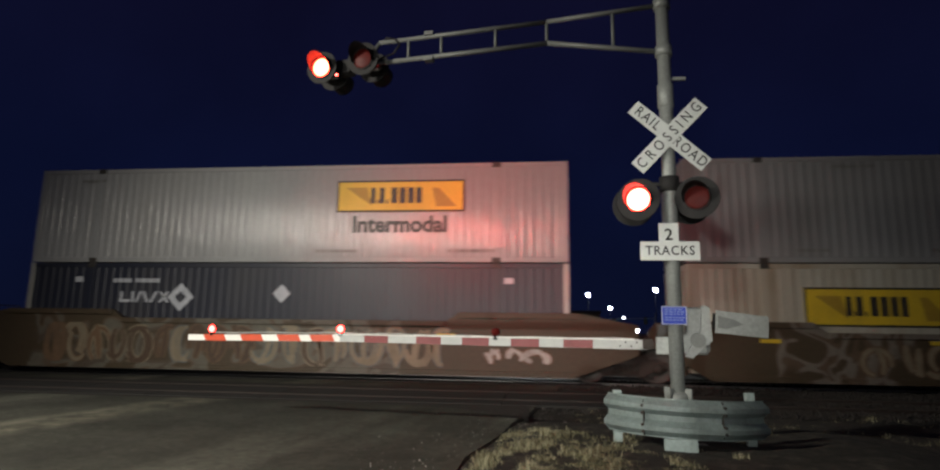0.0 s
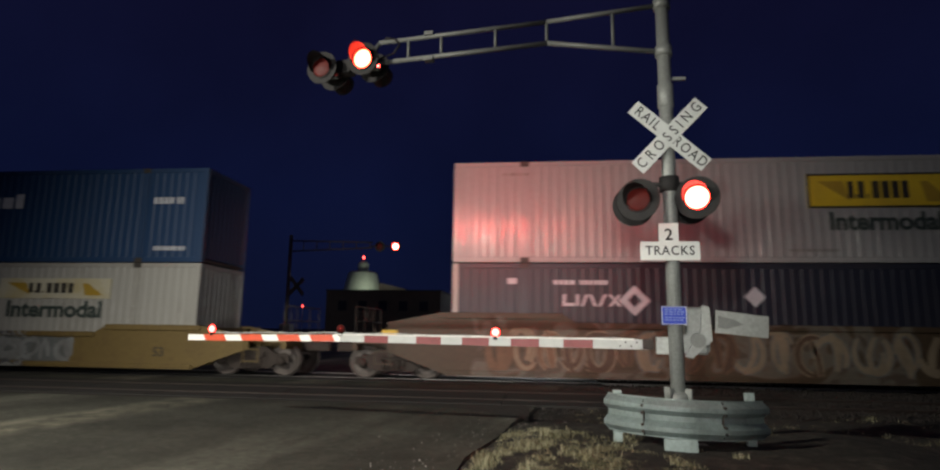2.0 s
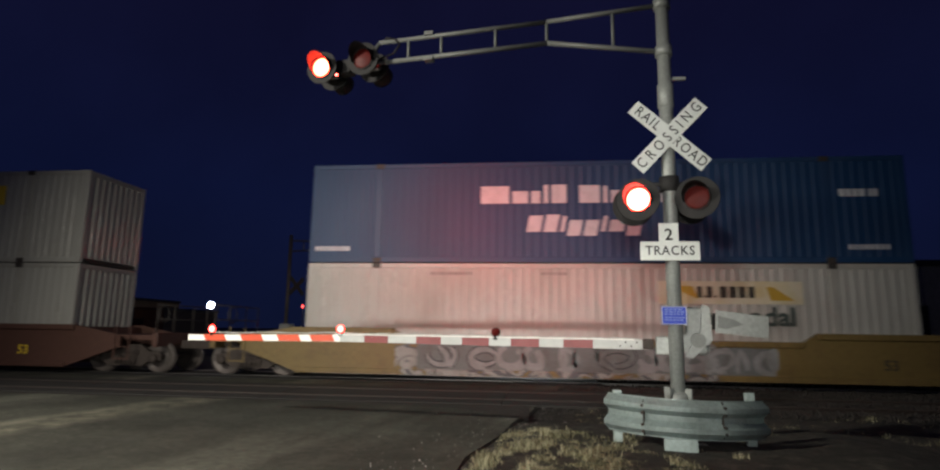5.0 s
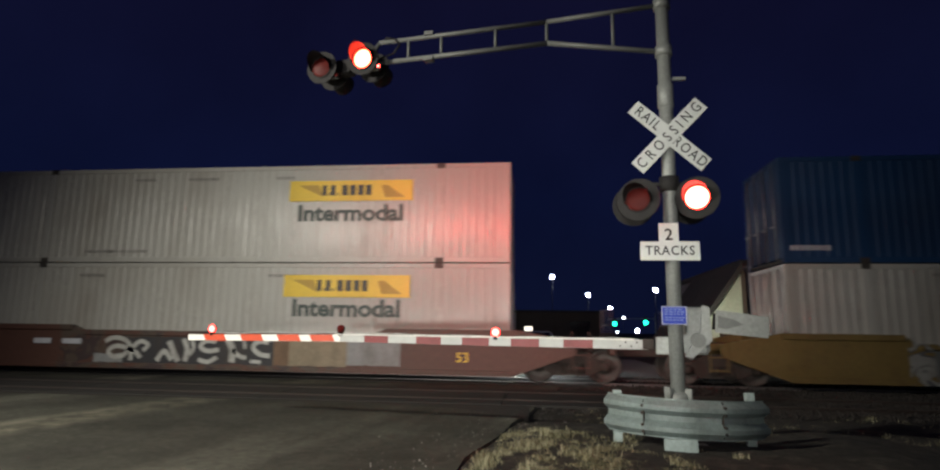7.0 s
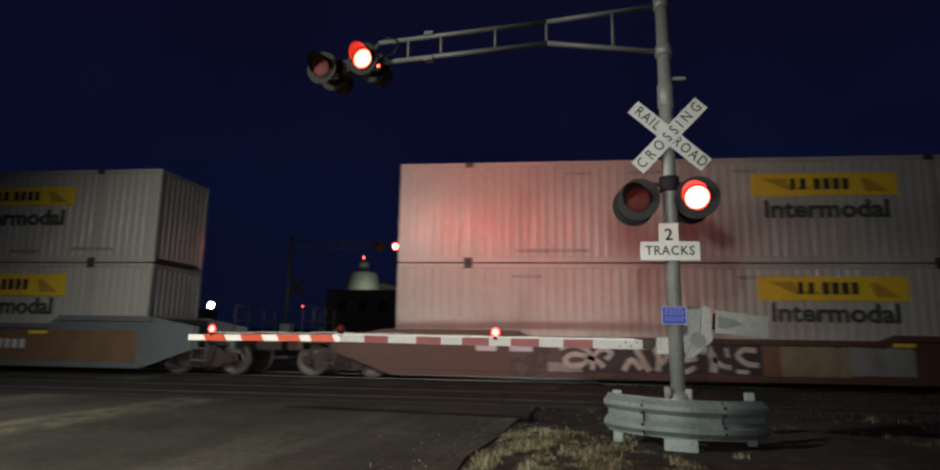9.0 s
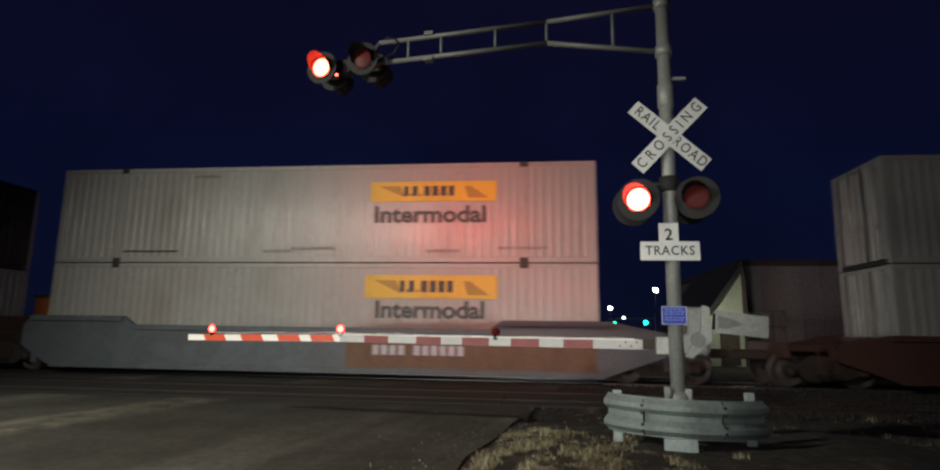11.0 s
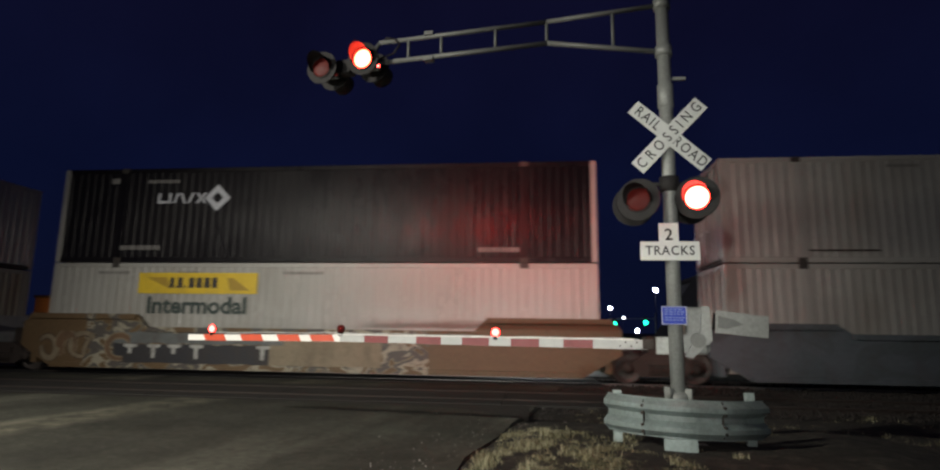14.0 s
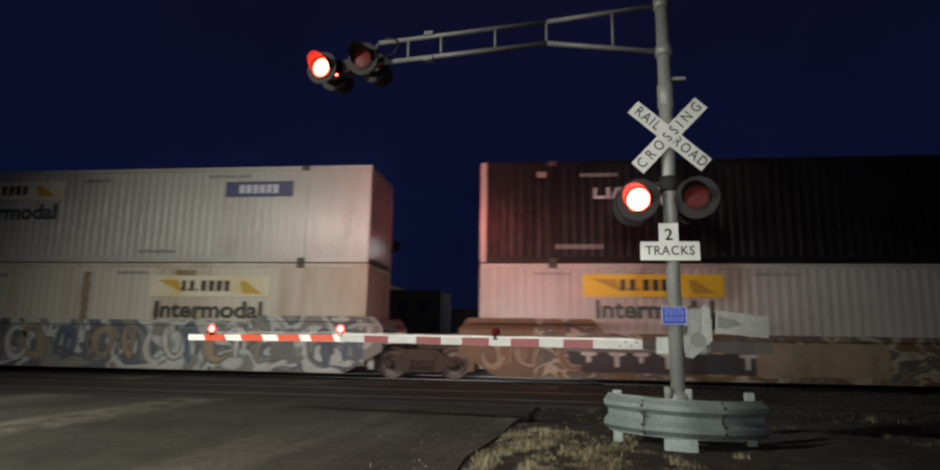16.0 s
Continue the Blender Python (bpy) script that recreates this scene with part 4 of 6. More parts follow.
    well_car("well car covered in grey and white spray paint", tagged_paint("grey_tagged_side", (0.19, 0.19, 0.17), [(0.20, 0.24, 0.24), (0.42, 0.44, 0.42), (0.10, 0.11, 0.13)], 1.4, 0.5, 7.0, -9.0, 9.0, 0.25), stack(RIGHT["G"]), 1.56, 1.72, 3.0, False, True, True, False)

    cars = {o["label"]: o for o, *_ in MOVING if o.name.startswith("well_car")}
    pale, sand, grey_, dark, blue_, tan, mist, rust_ = (SPRAY[k] for k in ("pale", "sand", "grey", "dark", "blue", "tan", "mist", "rust"))
    for label, seed, x0, x1, z0, z1, fills, rims in (
            ("brown well car with faded spray-painted lettering", 4, -7.0, 4.4, 0.36, 1.48, [tan, rust_, sand], [sand, grey_, tan]),
            ("brown well car with faded spray-painted lettering", 5, 5.5, 7.1, 0.5, 0.95, [pale], [tan]),
            ("yellow well car with grey spray paint", 6, -4.4, 4.0, 0.36, 1.06, [mist, mist, grey_], [grey_, dark, mist]),
            ("tan well car with white spray-painted shapes", 8, -8.0, -5.7, 0.36, 1.22, [tan, sand], [rust_, sand]),
            ("well car covered in grey and white spray paint", 9, -6.0, 7.6, 0.36, 1.40, [pale, grey_, blue_, sand], [dark, blue_, grey_]),
            ("rusty brown well car, leading", 10, -4.0, 1.0, 0.36, 1.2, [tan, sand], [tan])):
        spray_letters(cars[label], seed, x0, x1, z0, z1, fills, rims)

    def field(label, x0, x1, z0, z1, mat, seed, y=0.0012):
        """A sprayed patch with a ragged outline."""
        n = 22
        top = [(x0 + (x1 - x0) * i / n, z1 - 0.10 * abs(noise.noise((i * 0.7, seed, 0)))) for i in range(n + 1)]
        low = [(x1 - (x1 - x0) * i / n, z0 + 0.05 * abs(noise.noise((i * 0.9, seed + 5, 0)))) for i in range(n + 1)]
        bm = bmesh.new()
        for i in range(n):
            a, b, c, d = top[i], top[i + 1], low[n - i - 1], low[n - i]
            bm.faces.new([bm.verts.new((p[0], -CAR_W - y, p[1])) for p in (d, c, b, a)])
        part("sprayed_field", bm, mat, cars[label])
    maroon, tan_car = "dark red-brown well car with bold spray-painted letters", "tan well car with white spray-painted shapes"
    field("yellow well car with grey spray paint", -4.8, 4.4, 0.35, 1.06, grey_, 8.0)
    field(maroon, -3.0, 1.5, 0.35, 1.10, dark, 1.0)
    field(maroon, -3.9, -3.0, 0.35, 0.62, mist, 9.0)
    field(maroon, 1.5, 1.95, 0.35, 1.12, tan, 5.5)
    field(maroon, 1.95, 3.6, 0.35, 1.12, sand, 2.0)
    field(maroon, 3.6, 5.1, 0.40, 1.12, mist, 7.0)
    # bold tag: looping ribbons and straight bars
    for width, line in (
            (0.13, [(-3.6, 0.95), (-3.3, 1.06), (-2.95, 0.98), (-2.8, 0.78), (-3.0, 0.56), (-3.3, 0.52), (-3.45, 0.68), (-3.2, 0.82), (-2.7, 0.7), (-2.45, 0.5)]),
            (0.12, [(-2.75, 0.42), (-2.72, 0.75), (-2.5, 0.96), (-2.25, 0.86), (-2.4, 0.7)]),
            (0.14, [(-1.95, 0.42), (-1.75, 0.7), (-1.5, 0.46)]), (0.16, [(-1.62, 0.98), (-1.42, 0.62), (-1.3, 0.42)]),
            (0.15, [(-1.18, 1.05), (-1.05, 0.75), (-1.1, 0.42)]), (0.10, [(-0.95, 1.06), (-0.86, 0.8), (-0.98, 0.6)]),
            (0.13, [(-0.2, 0.98), (-0.5, 1.0), (-0.66, 0.84), (-0.45, 0.72), (-0.1, 0.76)]), (0.12, [(-0.7, 0.48), (-0.4, 0.42), (-0.15, 0.55)]),
            (0.19, [(0.15, 1.05), (0.3, 0.75), (0.28, 0.42)]), (0.12, [(0.3, 0.78), (0.5, 0.6), (0.72, 0.55)]), (0.10, [(0.62, 1.04), (0.66, 0.8)]),
            (0.13, [(1.35, 0.98), (1.05, 1.0), (0.9, 0.84), (1.1, 0.66), (1.4, 0.62)]), (0.10, [(0.85, 0.46), (1.15, 0.44)])):
        bm = bmesh.new()
        prev = None
        ends = [line[0], *line, line[-1]]
        line = [tuple(0.5 * (2 * b[k] + (c[k] - a[k]) * f + (2 * a[k] - 5 * b[k] + 4 * c[k] - d[k]) * f * f + (3 * b[k] - a[k] - 3 * c[k] + d[k]) * f ** 3) for k in (0, 1))
                for a, b, c, d in zip(ends, ends[1:], ends[2:], ends[3:]) for f in (0.0, 0.25, 0.5, 0.75)] + [line[-1]]
        n = len(line)
        for i, (px, pz) in enumerate(line):
            ax, az = line[max(i - 1, 0)]
            bx, bz = line[min(i + 1, n - 1)]
            q = math.hypot(bx - ax, bz - az) or 1.0
            ox, oz = -(bz - az) / q * width / 2, (bx - ax) / q * width / 2
            cur = [bm.verts.new((px + k * ox, -CAR_W - 0.005, pz + k * oz)) for k in (1, -1)]
            if prev:
                bm.faces.new((prev[0], prev[1], cur[1], cur[0]))
            prev = cur
        bmesh.ops.recalc_face_normals(bm, faces=bm.faces)
        part("sprayed_stroke", bm, pale, cars[maroon])
    field("grey and tan well car", 1.2, 8.0, 0.35, 1.27, tan, 11.0)
    field(tan_car, -5.7, -1.0, 0.35, 0.90, dark, 3.0)
    field(tan_car, -5.7, -0.6, 0.90, 1.24, grey_, 4.0)
    field(tan_car, -1.0, 2.2, 0.35, 1.20, sand, 6.0)
    rnd = random.Random(31)
    for i in (0, 1, 2, 3, 6):
        x = -5.1 + 0.66 * i + rnd.uniform(-0.08, 0.08)
        h = rnd.uniform(0.22, 0.42)
        t_ = prism([(x - 0.20, 0.88), (x + 0.22, 0.88), (x + 0.20, 0.80), (x + 0.06, 0.78), (x + 0.05, 0.86 - h), (x - 0.05, 0.86 - h), (x - 0.06, 0.78), (x - 0.18, 0.80)], -CAR_W - 0.0068, -CAR_W - 0.0012)
        part("sprayed_stroke", t_, pale, cars[tan_car])
    for label, x in ((maroon, 6.8), ("yellow well car with grey spray paint", 7.15)):
        lettering("lettering", "53", 0.36, M_YELLOW if label == maroon else M_DARK, cars[label], pose(x, -CAR_W - 0.004, 0.66), depth=0.001, bold=0.006)
    bars(cars["grey and tan well car"], M_PALE, 1.95, 0.84, [0.17, 0.17, 0.17, 0.17, -0.18, 0.17, 0.17, 0.17, 0.17, 0.17, 0.17], 0.26, 0.07, y=-CAR_W - 0.005)
    lower = [o for o, *_ in MOVING if o.get("label", "").startswith("rust-streaked")][0]
    rnd = random.Random(12)
    for x, z0, z1, w in ((-0.55, 0.95, 2.60, 0.30), (1.75, 1.0, 1.55, 0.22), (2.6, 2.46, 2.66, 0.85), (3.0, 1.2, 1.6, 0.16), (-4.1, 0.9, 2.2, 0.2), (-6.2, 1.2, 2.6, 0.16)):
        n = 12
        left = [(x - w / 2 * rnd.uniform(0.6, 1.0), z0 + (z1 - z0) * i / n) for i in range(n + 1)]
        right = [(x + w / 2 * rnd.uniform(0.6, 1.0), z0 + (z1 - z0) * i / n) for i in range(n + 1)]
        bm = bmesh.new()
        for i in range(n):
            bm.faces.new([bm.verts.new((p[0], BOX_FRONT - 0.0045, p[1])) for p in (left[i], right[i], right[i + 1], left[i + 1])])
        part("rust_stain", bm, M_RUST, lower, "brown rust stain")


M_RUST = surface("rust_stained_paint", (0.20, 0.15, 0.085), 0.7, 0.0, (0.38, 0.35, 0.28), 0.75, 3.0, (1.5, 1, 0.4), 0.0, 12, 0.3)
SPRAY = {k: surface(k + "_spray_paint", c, 0.6, 0.0, (0.07, 0.05, 0.035), 0.55, 2.5, (1, 1, 0.5), 0.0, 20, 0.25) for k, c in (("pale", (0.46, 0.46, 0.43)), ("sand", (0.26, 0.21, 0.14)), ("grey", (0.14, 0.15, 0.15)), ("dark", (0.03, 0.03, 0.035)), ("blue", (0.08, 0.11, 0.15)), ("tan", (0.17, 0.10, 0.055)), ("mist", (0.25, 0.26, 0.26)), ("rust", (0.085, 0.05, 0.03)))}
M_WHITE_GLOSS = surface("glossy_white_container_paint", (0.32, 0.32, 0.32), 0.12, 0.0, (0.34, 0.33, 0.31), 0.45, 0.8, (0.6, 1, 0.25), 0.06, 6, 0.08)


def streaked_gloss(m, strength):
    """Fine upright ripples, so that glints on the sheet break into tall streaks."""
    nt = m.node_tree
    b = nt.nodes["Principled BSDF"]
    ripple = noise_node(nt, 1.0, 4, 0.65, stretch=(12.0, 1.0, 0.9))
    bp = nt.nodes.new("ShaderNodeBump")
    bp.inputs["Strength"].default_value, bp.inputs["Distance"].default_value = strength, 0.045
    nt.links.new(ripple.outputs["Fac"], bp.inputs["Height"])
    nt.links.new(bp.outputs[0], b.inputs["Normal"])


streaked_gloss(M_WHITE_GLOSS, 0.55)
streaked_gloss(M_BLACK, 0.4)
M_BLACK.node_tree.nodes["Principled BSDF"].inputs["Specular IOR Level"].default_value = 0.14
streaked_gloss(M_WHITE, 0.45)
M_PLATE_BLUE = surface("dark_blue_plate", (0.05, 0.06, 0.15), 0.5, 0.0, (0.1, 0.1, 0.14), 0.4, 6, (1, 1, 1), 0.0, 30, 0.2)
build_train()

# ---- crossing signal: mast, cantilever, lamps, signs, gate ----
MAST = Vector((1.745, 7.634, 0))
ARM_TURN = 7.5
FLASHERS = []  # (lens, pose in its parent, phase)


def lens_mesh(name, r, lit, dome=0.1):
    """A round lens lit on one face and dark on the other, on an upright pivot."""
    bm = bmesh.new()
    d = r * dome
    prof = [(0.001, -0.012 - d), (r * 0.5, -0.012 - d * 0.75), (r * 0.85, -0.012 - d * 0.28), (r, -0.012), (r, 0.012), (r * 0.85, 0.012 + d * 0.28), (r * 0.5, 0.012 + d * 0.75), (0.001, 0.012 + d)]
    add_lathe(bm, prof, 32, "y", [0, 0, 0, 1, 1, 1, 1])
    bmesh.ops.recalc_face_normals(bm, faces=bm.faces)
    me = bpy.data.meshes.new(name)
    bm.to_mesh(me)
    bm.free()
    me.materials.append(lit)
    me.materials.append(M_LENS_OFF)
    return me


SIDE_LENS = lens_mesh("lens", 0.021, M_SMALL_ON, 0.5)
LENS = {"front": lens_mesh("lens", 0.148, M_LENS_ON), "over": lens_mesh("lens", 0.148, M_LENS_SOFT), "beam": lens_mesh("lens", 0.148, M_BEAM), "low_beam": lens_mesh("lens", 0.148, M_BEAM_LOW)}


def flashing_lamp(parent, at, phase, lit, disc=0.255, hood=0.30):
    """A round crossing lamp: black disc, cup, visor hood, and a flashing lens that turns its lit face out. Faces -y."""
    lamp = part("signal_lamp", bmesh.new(), M_HOOD, parent, "black crossing lamp with a red lens", at=at)
    bm = lathe([(0.162, -0.006), (disc, -0.006), (disc + 0.004, 0.0), (disc, 0.006), (0.162, 0.006)], 40)
    bm.to_mesh(lamp.data)
    bm.free()
    for p in lamp.data.polygons:
        p.use_smooth = False
    part("lamp_cup", lathe([(0.162, 0.0), (0.17, 0.06), (0.16, 0.14), (0.11, 0.20), (0.0, 0.215)], 28), M_HOOD, lamp)
    part("rim", lathe([(0.150, -0.02), (0.172, -0.02), (0.172, 0.008), (0.150, 0.008), (0.150, -0.02)], 32), M_HOOD, lamp)
    hb = bmesh.new()
    n = 22
    for r0, flip in ((0.172, False), (0.166, True)):
        rows = []
        for i in range(n + 1):
            a = radians(-18 + 216 * i / n)
            reach = -0.02 - hood * (0.25 + 0.75 * max(0.0, math.sin(a)) ** 0.8) if 0 < i < n else -0.05
            rows.append((hb.verts.new((r0 * math.cos(a), -0.005, r0 * math.sin(a))), hb.verts.new((r0 * math.cos(a), reach, r0 * math.sin(a)))))
        for i in range(n):
            q = (rows[i][0], rows[i][1], rows[i + 1][1], rows[i + 1][0])
            hb.faces.new(q if not flip else tuple(reversed(q))).smooth = True
    if "beam" in lit:
        hb.free()
        hb = lathe([(0.172, 0.0), (0.176, -hood), (0.170, -hood), (0.166, 0.0)], 28)
    part("visor", hb, M_HOOD, lamp)
    lens = shared("lens", LENS[lit], lamp, Matrix(), "round red lens")
    FLASHERS.append((lens, phase, "beam" in lit))
    return lamp


def bolt_ring(parent, c, r, n, mat, size=0.02):
    for i in range(n):
        a = 2 * math.pi * i / n
        p = Vector(c) + Vector((r * math.cos(a), r * math.sin(a), 0))
        part("bolt", tube(p, p + Vector((0, 0, 0.05)), size, 6), mat, parent)


def build_signal():
    sig = empty("crossing_signal", Matrix.Translation(MAST))
    tagged(sig, "galvanised crossing signal mast with cantilever, lamps and signs", "railroad signal")
    mast = part("mast", tube((0, 0, 0.10), (0, 0, 6.6), 0.088, 24), M_GALV, sig)
    part("base_collar", lathe([(0.10, 0.10), (0.15, 0.10), (0.145, 0.62), (0.125, 0.66), (0.088, 0.67)], 24, "z"), M_GALV, sig)
    for i in range(4):
        a = radians(45 + 90 * i)
        part("gusset", box((-0.012, 0.10, 0.10), (0.012, 0.19, 0.72), 0.004), M_GALV, sig, at=pose(0, 0, 0, 0, 0, 45 + 90 * i))
    part("foundation", box((-0.27, -0.27, -0.12), (0.27, 0.27, 0.10), 0.02), M_CONCRETE, sig)
    part("mast_sleeve", lathe([(0.088, 4.36), (0.104, 4.37), (0.104, 4.68), (0.088, 4.69)], 24, "z"), M_GALV, sig)
    part("step_bracket", box((0.05, -0.03, 4.74), (0.27, 0.03, 4.78), 0.006), M_GALV, sig)
    # cantilever: two pairs of chords with uprights, leaving along -x of the turned frame
    arm = part("cantilever", bmesh.new(), M_ALU, sig, "open aluminium truss arm", at=pose(0, 0, 0, 0, 0, -ARM_TURN))
    bm = bmesh.new()
    yo = 0.0
    add_tube(bm, (-0.02, yo, 5.85), (-1.58, yo, 5.79), 0.034, 12)
    add_tube(bm, (-1.58, yo, 5.79), (-4.16, yo, 5.75), 0.034, 12)
    add_tube(bm, (-0.02, yo, 5.16), (-1.57, yo, 5.46), 0.036, 12)
    add_tube(bm, (-1.57, yo, 5.46), (-4.05, yo, 5.42), 0.036, 12)
    for x, lo, hi in ((-0.66, 5.28, 5.83), (-1.58, 5.45, 5.79), (-2.33, 5.45, 5.78), (-3.16, 5.435, 5.765), (-3.68, 5.43, 5.755)):
        add_tube(bm, (x, yo, lo), (x, yo, hi), 0.024, 10)
    for x, z in ((-3.35, 5.80), (-3.35, 5.40)):
        add_box(bm, (x - 0.07, yo - 0.06, z - 0.03), (x + 0.07, yo + 0.06, z + 0.03))
    add_tube(bm, (-4.05, yo, 5.42), (-5.3, yo, 5.38), 0.03, 12)
    add_tube(bm, (-4.16, yo, 5.75), (-4.35, yo, 5.42), 0.03, 12)
    bm.to_mesh(arm.data)
    bm.free()
    for z in (5.85, 5.16):
        part("clamp", lathe([(0.088, z - 0.07), (0.112, z - 0.07), (0.112, z + 0.07), (0.088, z + 0.07)], 20, "z"), M_GALV, sig)
    box_ = part("junction_box", box((-4.86, -0.06, 5.30), (-4.60, 0.16, 5.52), 0.03), M_HOOD, arm)
    for x, z, ph in ((-4.42, 5.53, 1), (-5.10, 5.455, 0)):
        flashing_lamp(arm, pose(x + 0.09, -0.20, z - 0.115, 4, 0, -3), ph, "over", 0.25, 0.24)
        flashing_lamp(arm, pose(x + 0.08, 0.26, z - 0.05, 7, 0, 175), ph, "beam", 0.25, 0.30)
        part("lamp_bracket", box((x - 0.03, -0.05, z - 0.10), (x + 0.03, 0.12, z - 0.03), 0.01), M_GALV, arm)
        side = part("side_lamp", lathe([(0.0, 0.09), (0.03, 0.08), (0.036, 0.0), (0.028, -0.012)], 14), M_HOOD, arm, "small side lamp in a black case", at=pose(x + 0.33, -0.16, z - 0.24))
        part("side_bracket", box((x + 0.05, -0.13, z - 0.27), (x + 0.33, -0.08, z - 0.245), 0.006), M_GALV, arm)
        FLASHERS.append((shared("lens", SIDE_LENS, side, Matrix(), "small red lens"), ph, False))
    # wire loop at the arm's end
    wl = bmesh.new()
    pts = [(-4.05, -0.03, 5.80), (-3.9, -0.05, 5.77), (-3.8, -0.06, 5.66), (-3.9, -0.06, 5.52), (-4.15, -0.05, 5.46)]
    for a, b in zip(pts, pts[1:]):
        add_tube(wl, a, b, 0.014, 8)
    part("cable", wl, M_HOOD, arm)
    # mast lamps on a crossarm
    part("crossarm", tube((-0.40, -0.02, 3.30), (0.40, -0.02, 3.30), 0.03, 14), M_HOOD, sig)
    part("crossarm_junction", lathe([(0.09, 3.20), (0.125, 3.21), (0.125, 3.40), (0.09, 3.41)], 20, "z"), M_HOOD, sig)
    for x, z, ph in ((-0.434, 3.062, 0), (0.290, 3.081, 1)):
        flashing_lamp(sig, pose(x, -0.20, z, 0, 0, -24), ph, "front", 0.27, 0.22)
        flashing_lamp(sig, pose(x, 0.20, z, 0, 0, 180), ph, "low_beam", 0.27, 0.40)
        part("lamp_bracket", tube((x, 0.0, z + 0.05), (x, -0.02, 3.30), 0.022, 10), M_HOOD, sig)
    # crossbuck
    buck = part("crossbuck", bmesh.new(), M_SIGN, sig, "white X-shaped crossing sign with black letters", at=pose(0.0, -0.115, 3.932))
    for ang, y, words in ((-42.2, 0.0, (("RAIL", -0.358), ("ROAD", 0.338))), (46.2, -0.008, (("CROSSING", 0.0),))):
        blade = part("blade", box((-0.607, y - 0.003, -0.105), (0.607, y + 0.003, 0.105), 0.002), M_SIGN, buck, at=pose(0, 0, 0, 0, -ang, 0))
        for w, x in words:
            if w == "CROSSING":
                lettering("lettering", w, 0.195, M_INK, blade, pose(x, y - 0.005, 0.0), depth=0.001, bold=0.001, spacing=1.66, stretch=0.82)
            else:
                lettering("lettering", w, 0.195, M_INK, blade, pose(x, y - 0.005, 0.0), depth=0.001, bold=0.001, spacing=1.24, stretch=0.82)
    # track count signs
    num = part("number_sign", box((-0.162, -0.118, 2.545), (0.082, -0.112, 2.80), 0.002), M_SIGN, sig, "white plate with a black numeral", at=pose(-0.02, 0, -0.03))
    lettering("lettering", "2", 0.21, M_INK, num, pose(-0.04, -0.120, 2.645), depth=0.001, bold=0.003)
    trk = part("tracks_sign", box((-0.405, -0.122, 2.30), (0.325, -0.116, 2.54), 0.002), M_SIGN, sig, "white plate reading tracks", at=pose(-0.012, 0, -0.008))
    lettering("lettering", "TRACKS", 0.165, M_INK, trk, pose(-0.04, -0.124, 2.42), depth=0.001, bold=0.002, spacing=1.12, stretch=0.92)
    # blue notice
    blue = part("blue_notice", box((-0.155, -0.115, 1.44), (0.155, -0.108, 1.67), 0.004), M_BLUE_SIGN, sig, "small blue notice with white marks", at=pose(-0.033, 0, 0.048))
    bm = bmesh.new()
    for lo, hi in (((-0.15, 1.445), (0.15, 1.452)), ((-0.15, 1.658), (0.15, 1.665)), ((-0.15, 1.452), (-0.143, 1.658)), ((0.143, 1.452), (0.15, 1.658))):
        add_box(bm, (lo[0], -0.1175, lo[1]), (hi[0], -0.1145, hi[1]))
    part("sign_border", bm, M_SIGN, blue)
    bm = bmesh.new()
    r = random.Random(5)
    for k, z in enumerate((1.63, 1.60, 1.57, 1.53, 1.50)):
        x = -0.115
        while x < 0.10:
            w = r.uniform(0.02, 0.05)
            add_box(bm, (x, -0.1165, z - 0.006), (min(x + w, 0.12), -0.1145, z + 0.006))
            x += w + 0.012
    part("marking", bm, M_BLUE_MARK, blue)["kind"] = "stuff"
    return sig


M_CONCRETE = surface("weathered_concrete", (0.30, 0.29, 0.27), 0.9, 0.0, (0.15, 0.14, 0.12), 0.5, 3, (1, 1, 1), 0.3, 40, 0.25)
M_BLUE_MARK = surface("pale_blue_print", (0.25, 0.32, 0.62), 0.5, 0.0, (0.2, 0.25, 0.5), 0.3, 8, (1, 1, 1), 0.0, 40, 0.1)
build_signal()


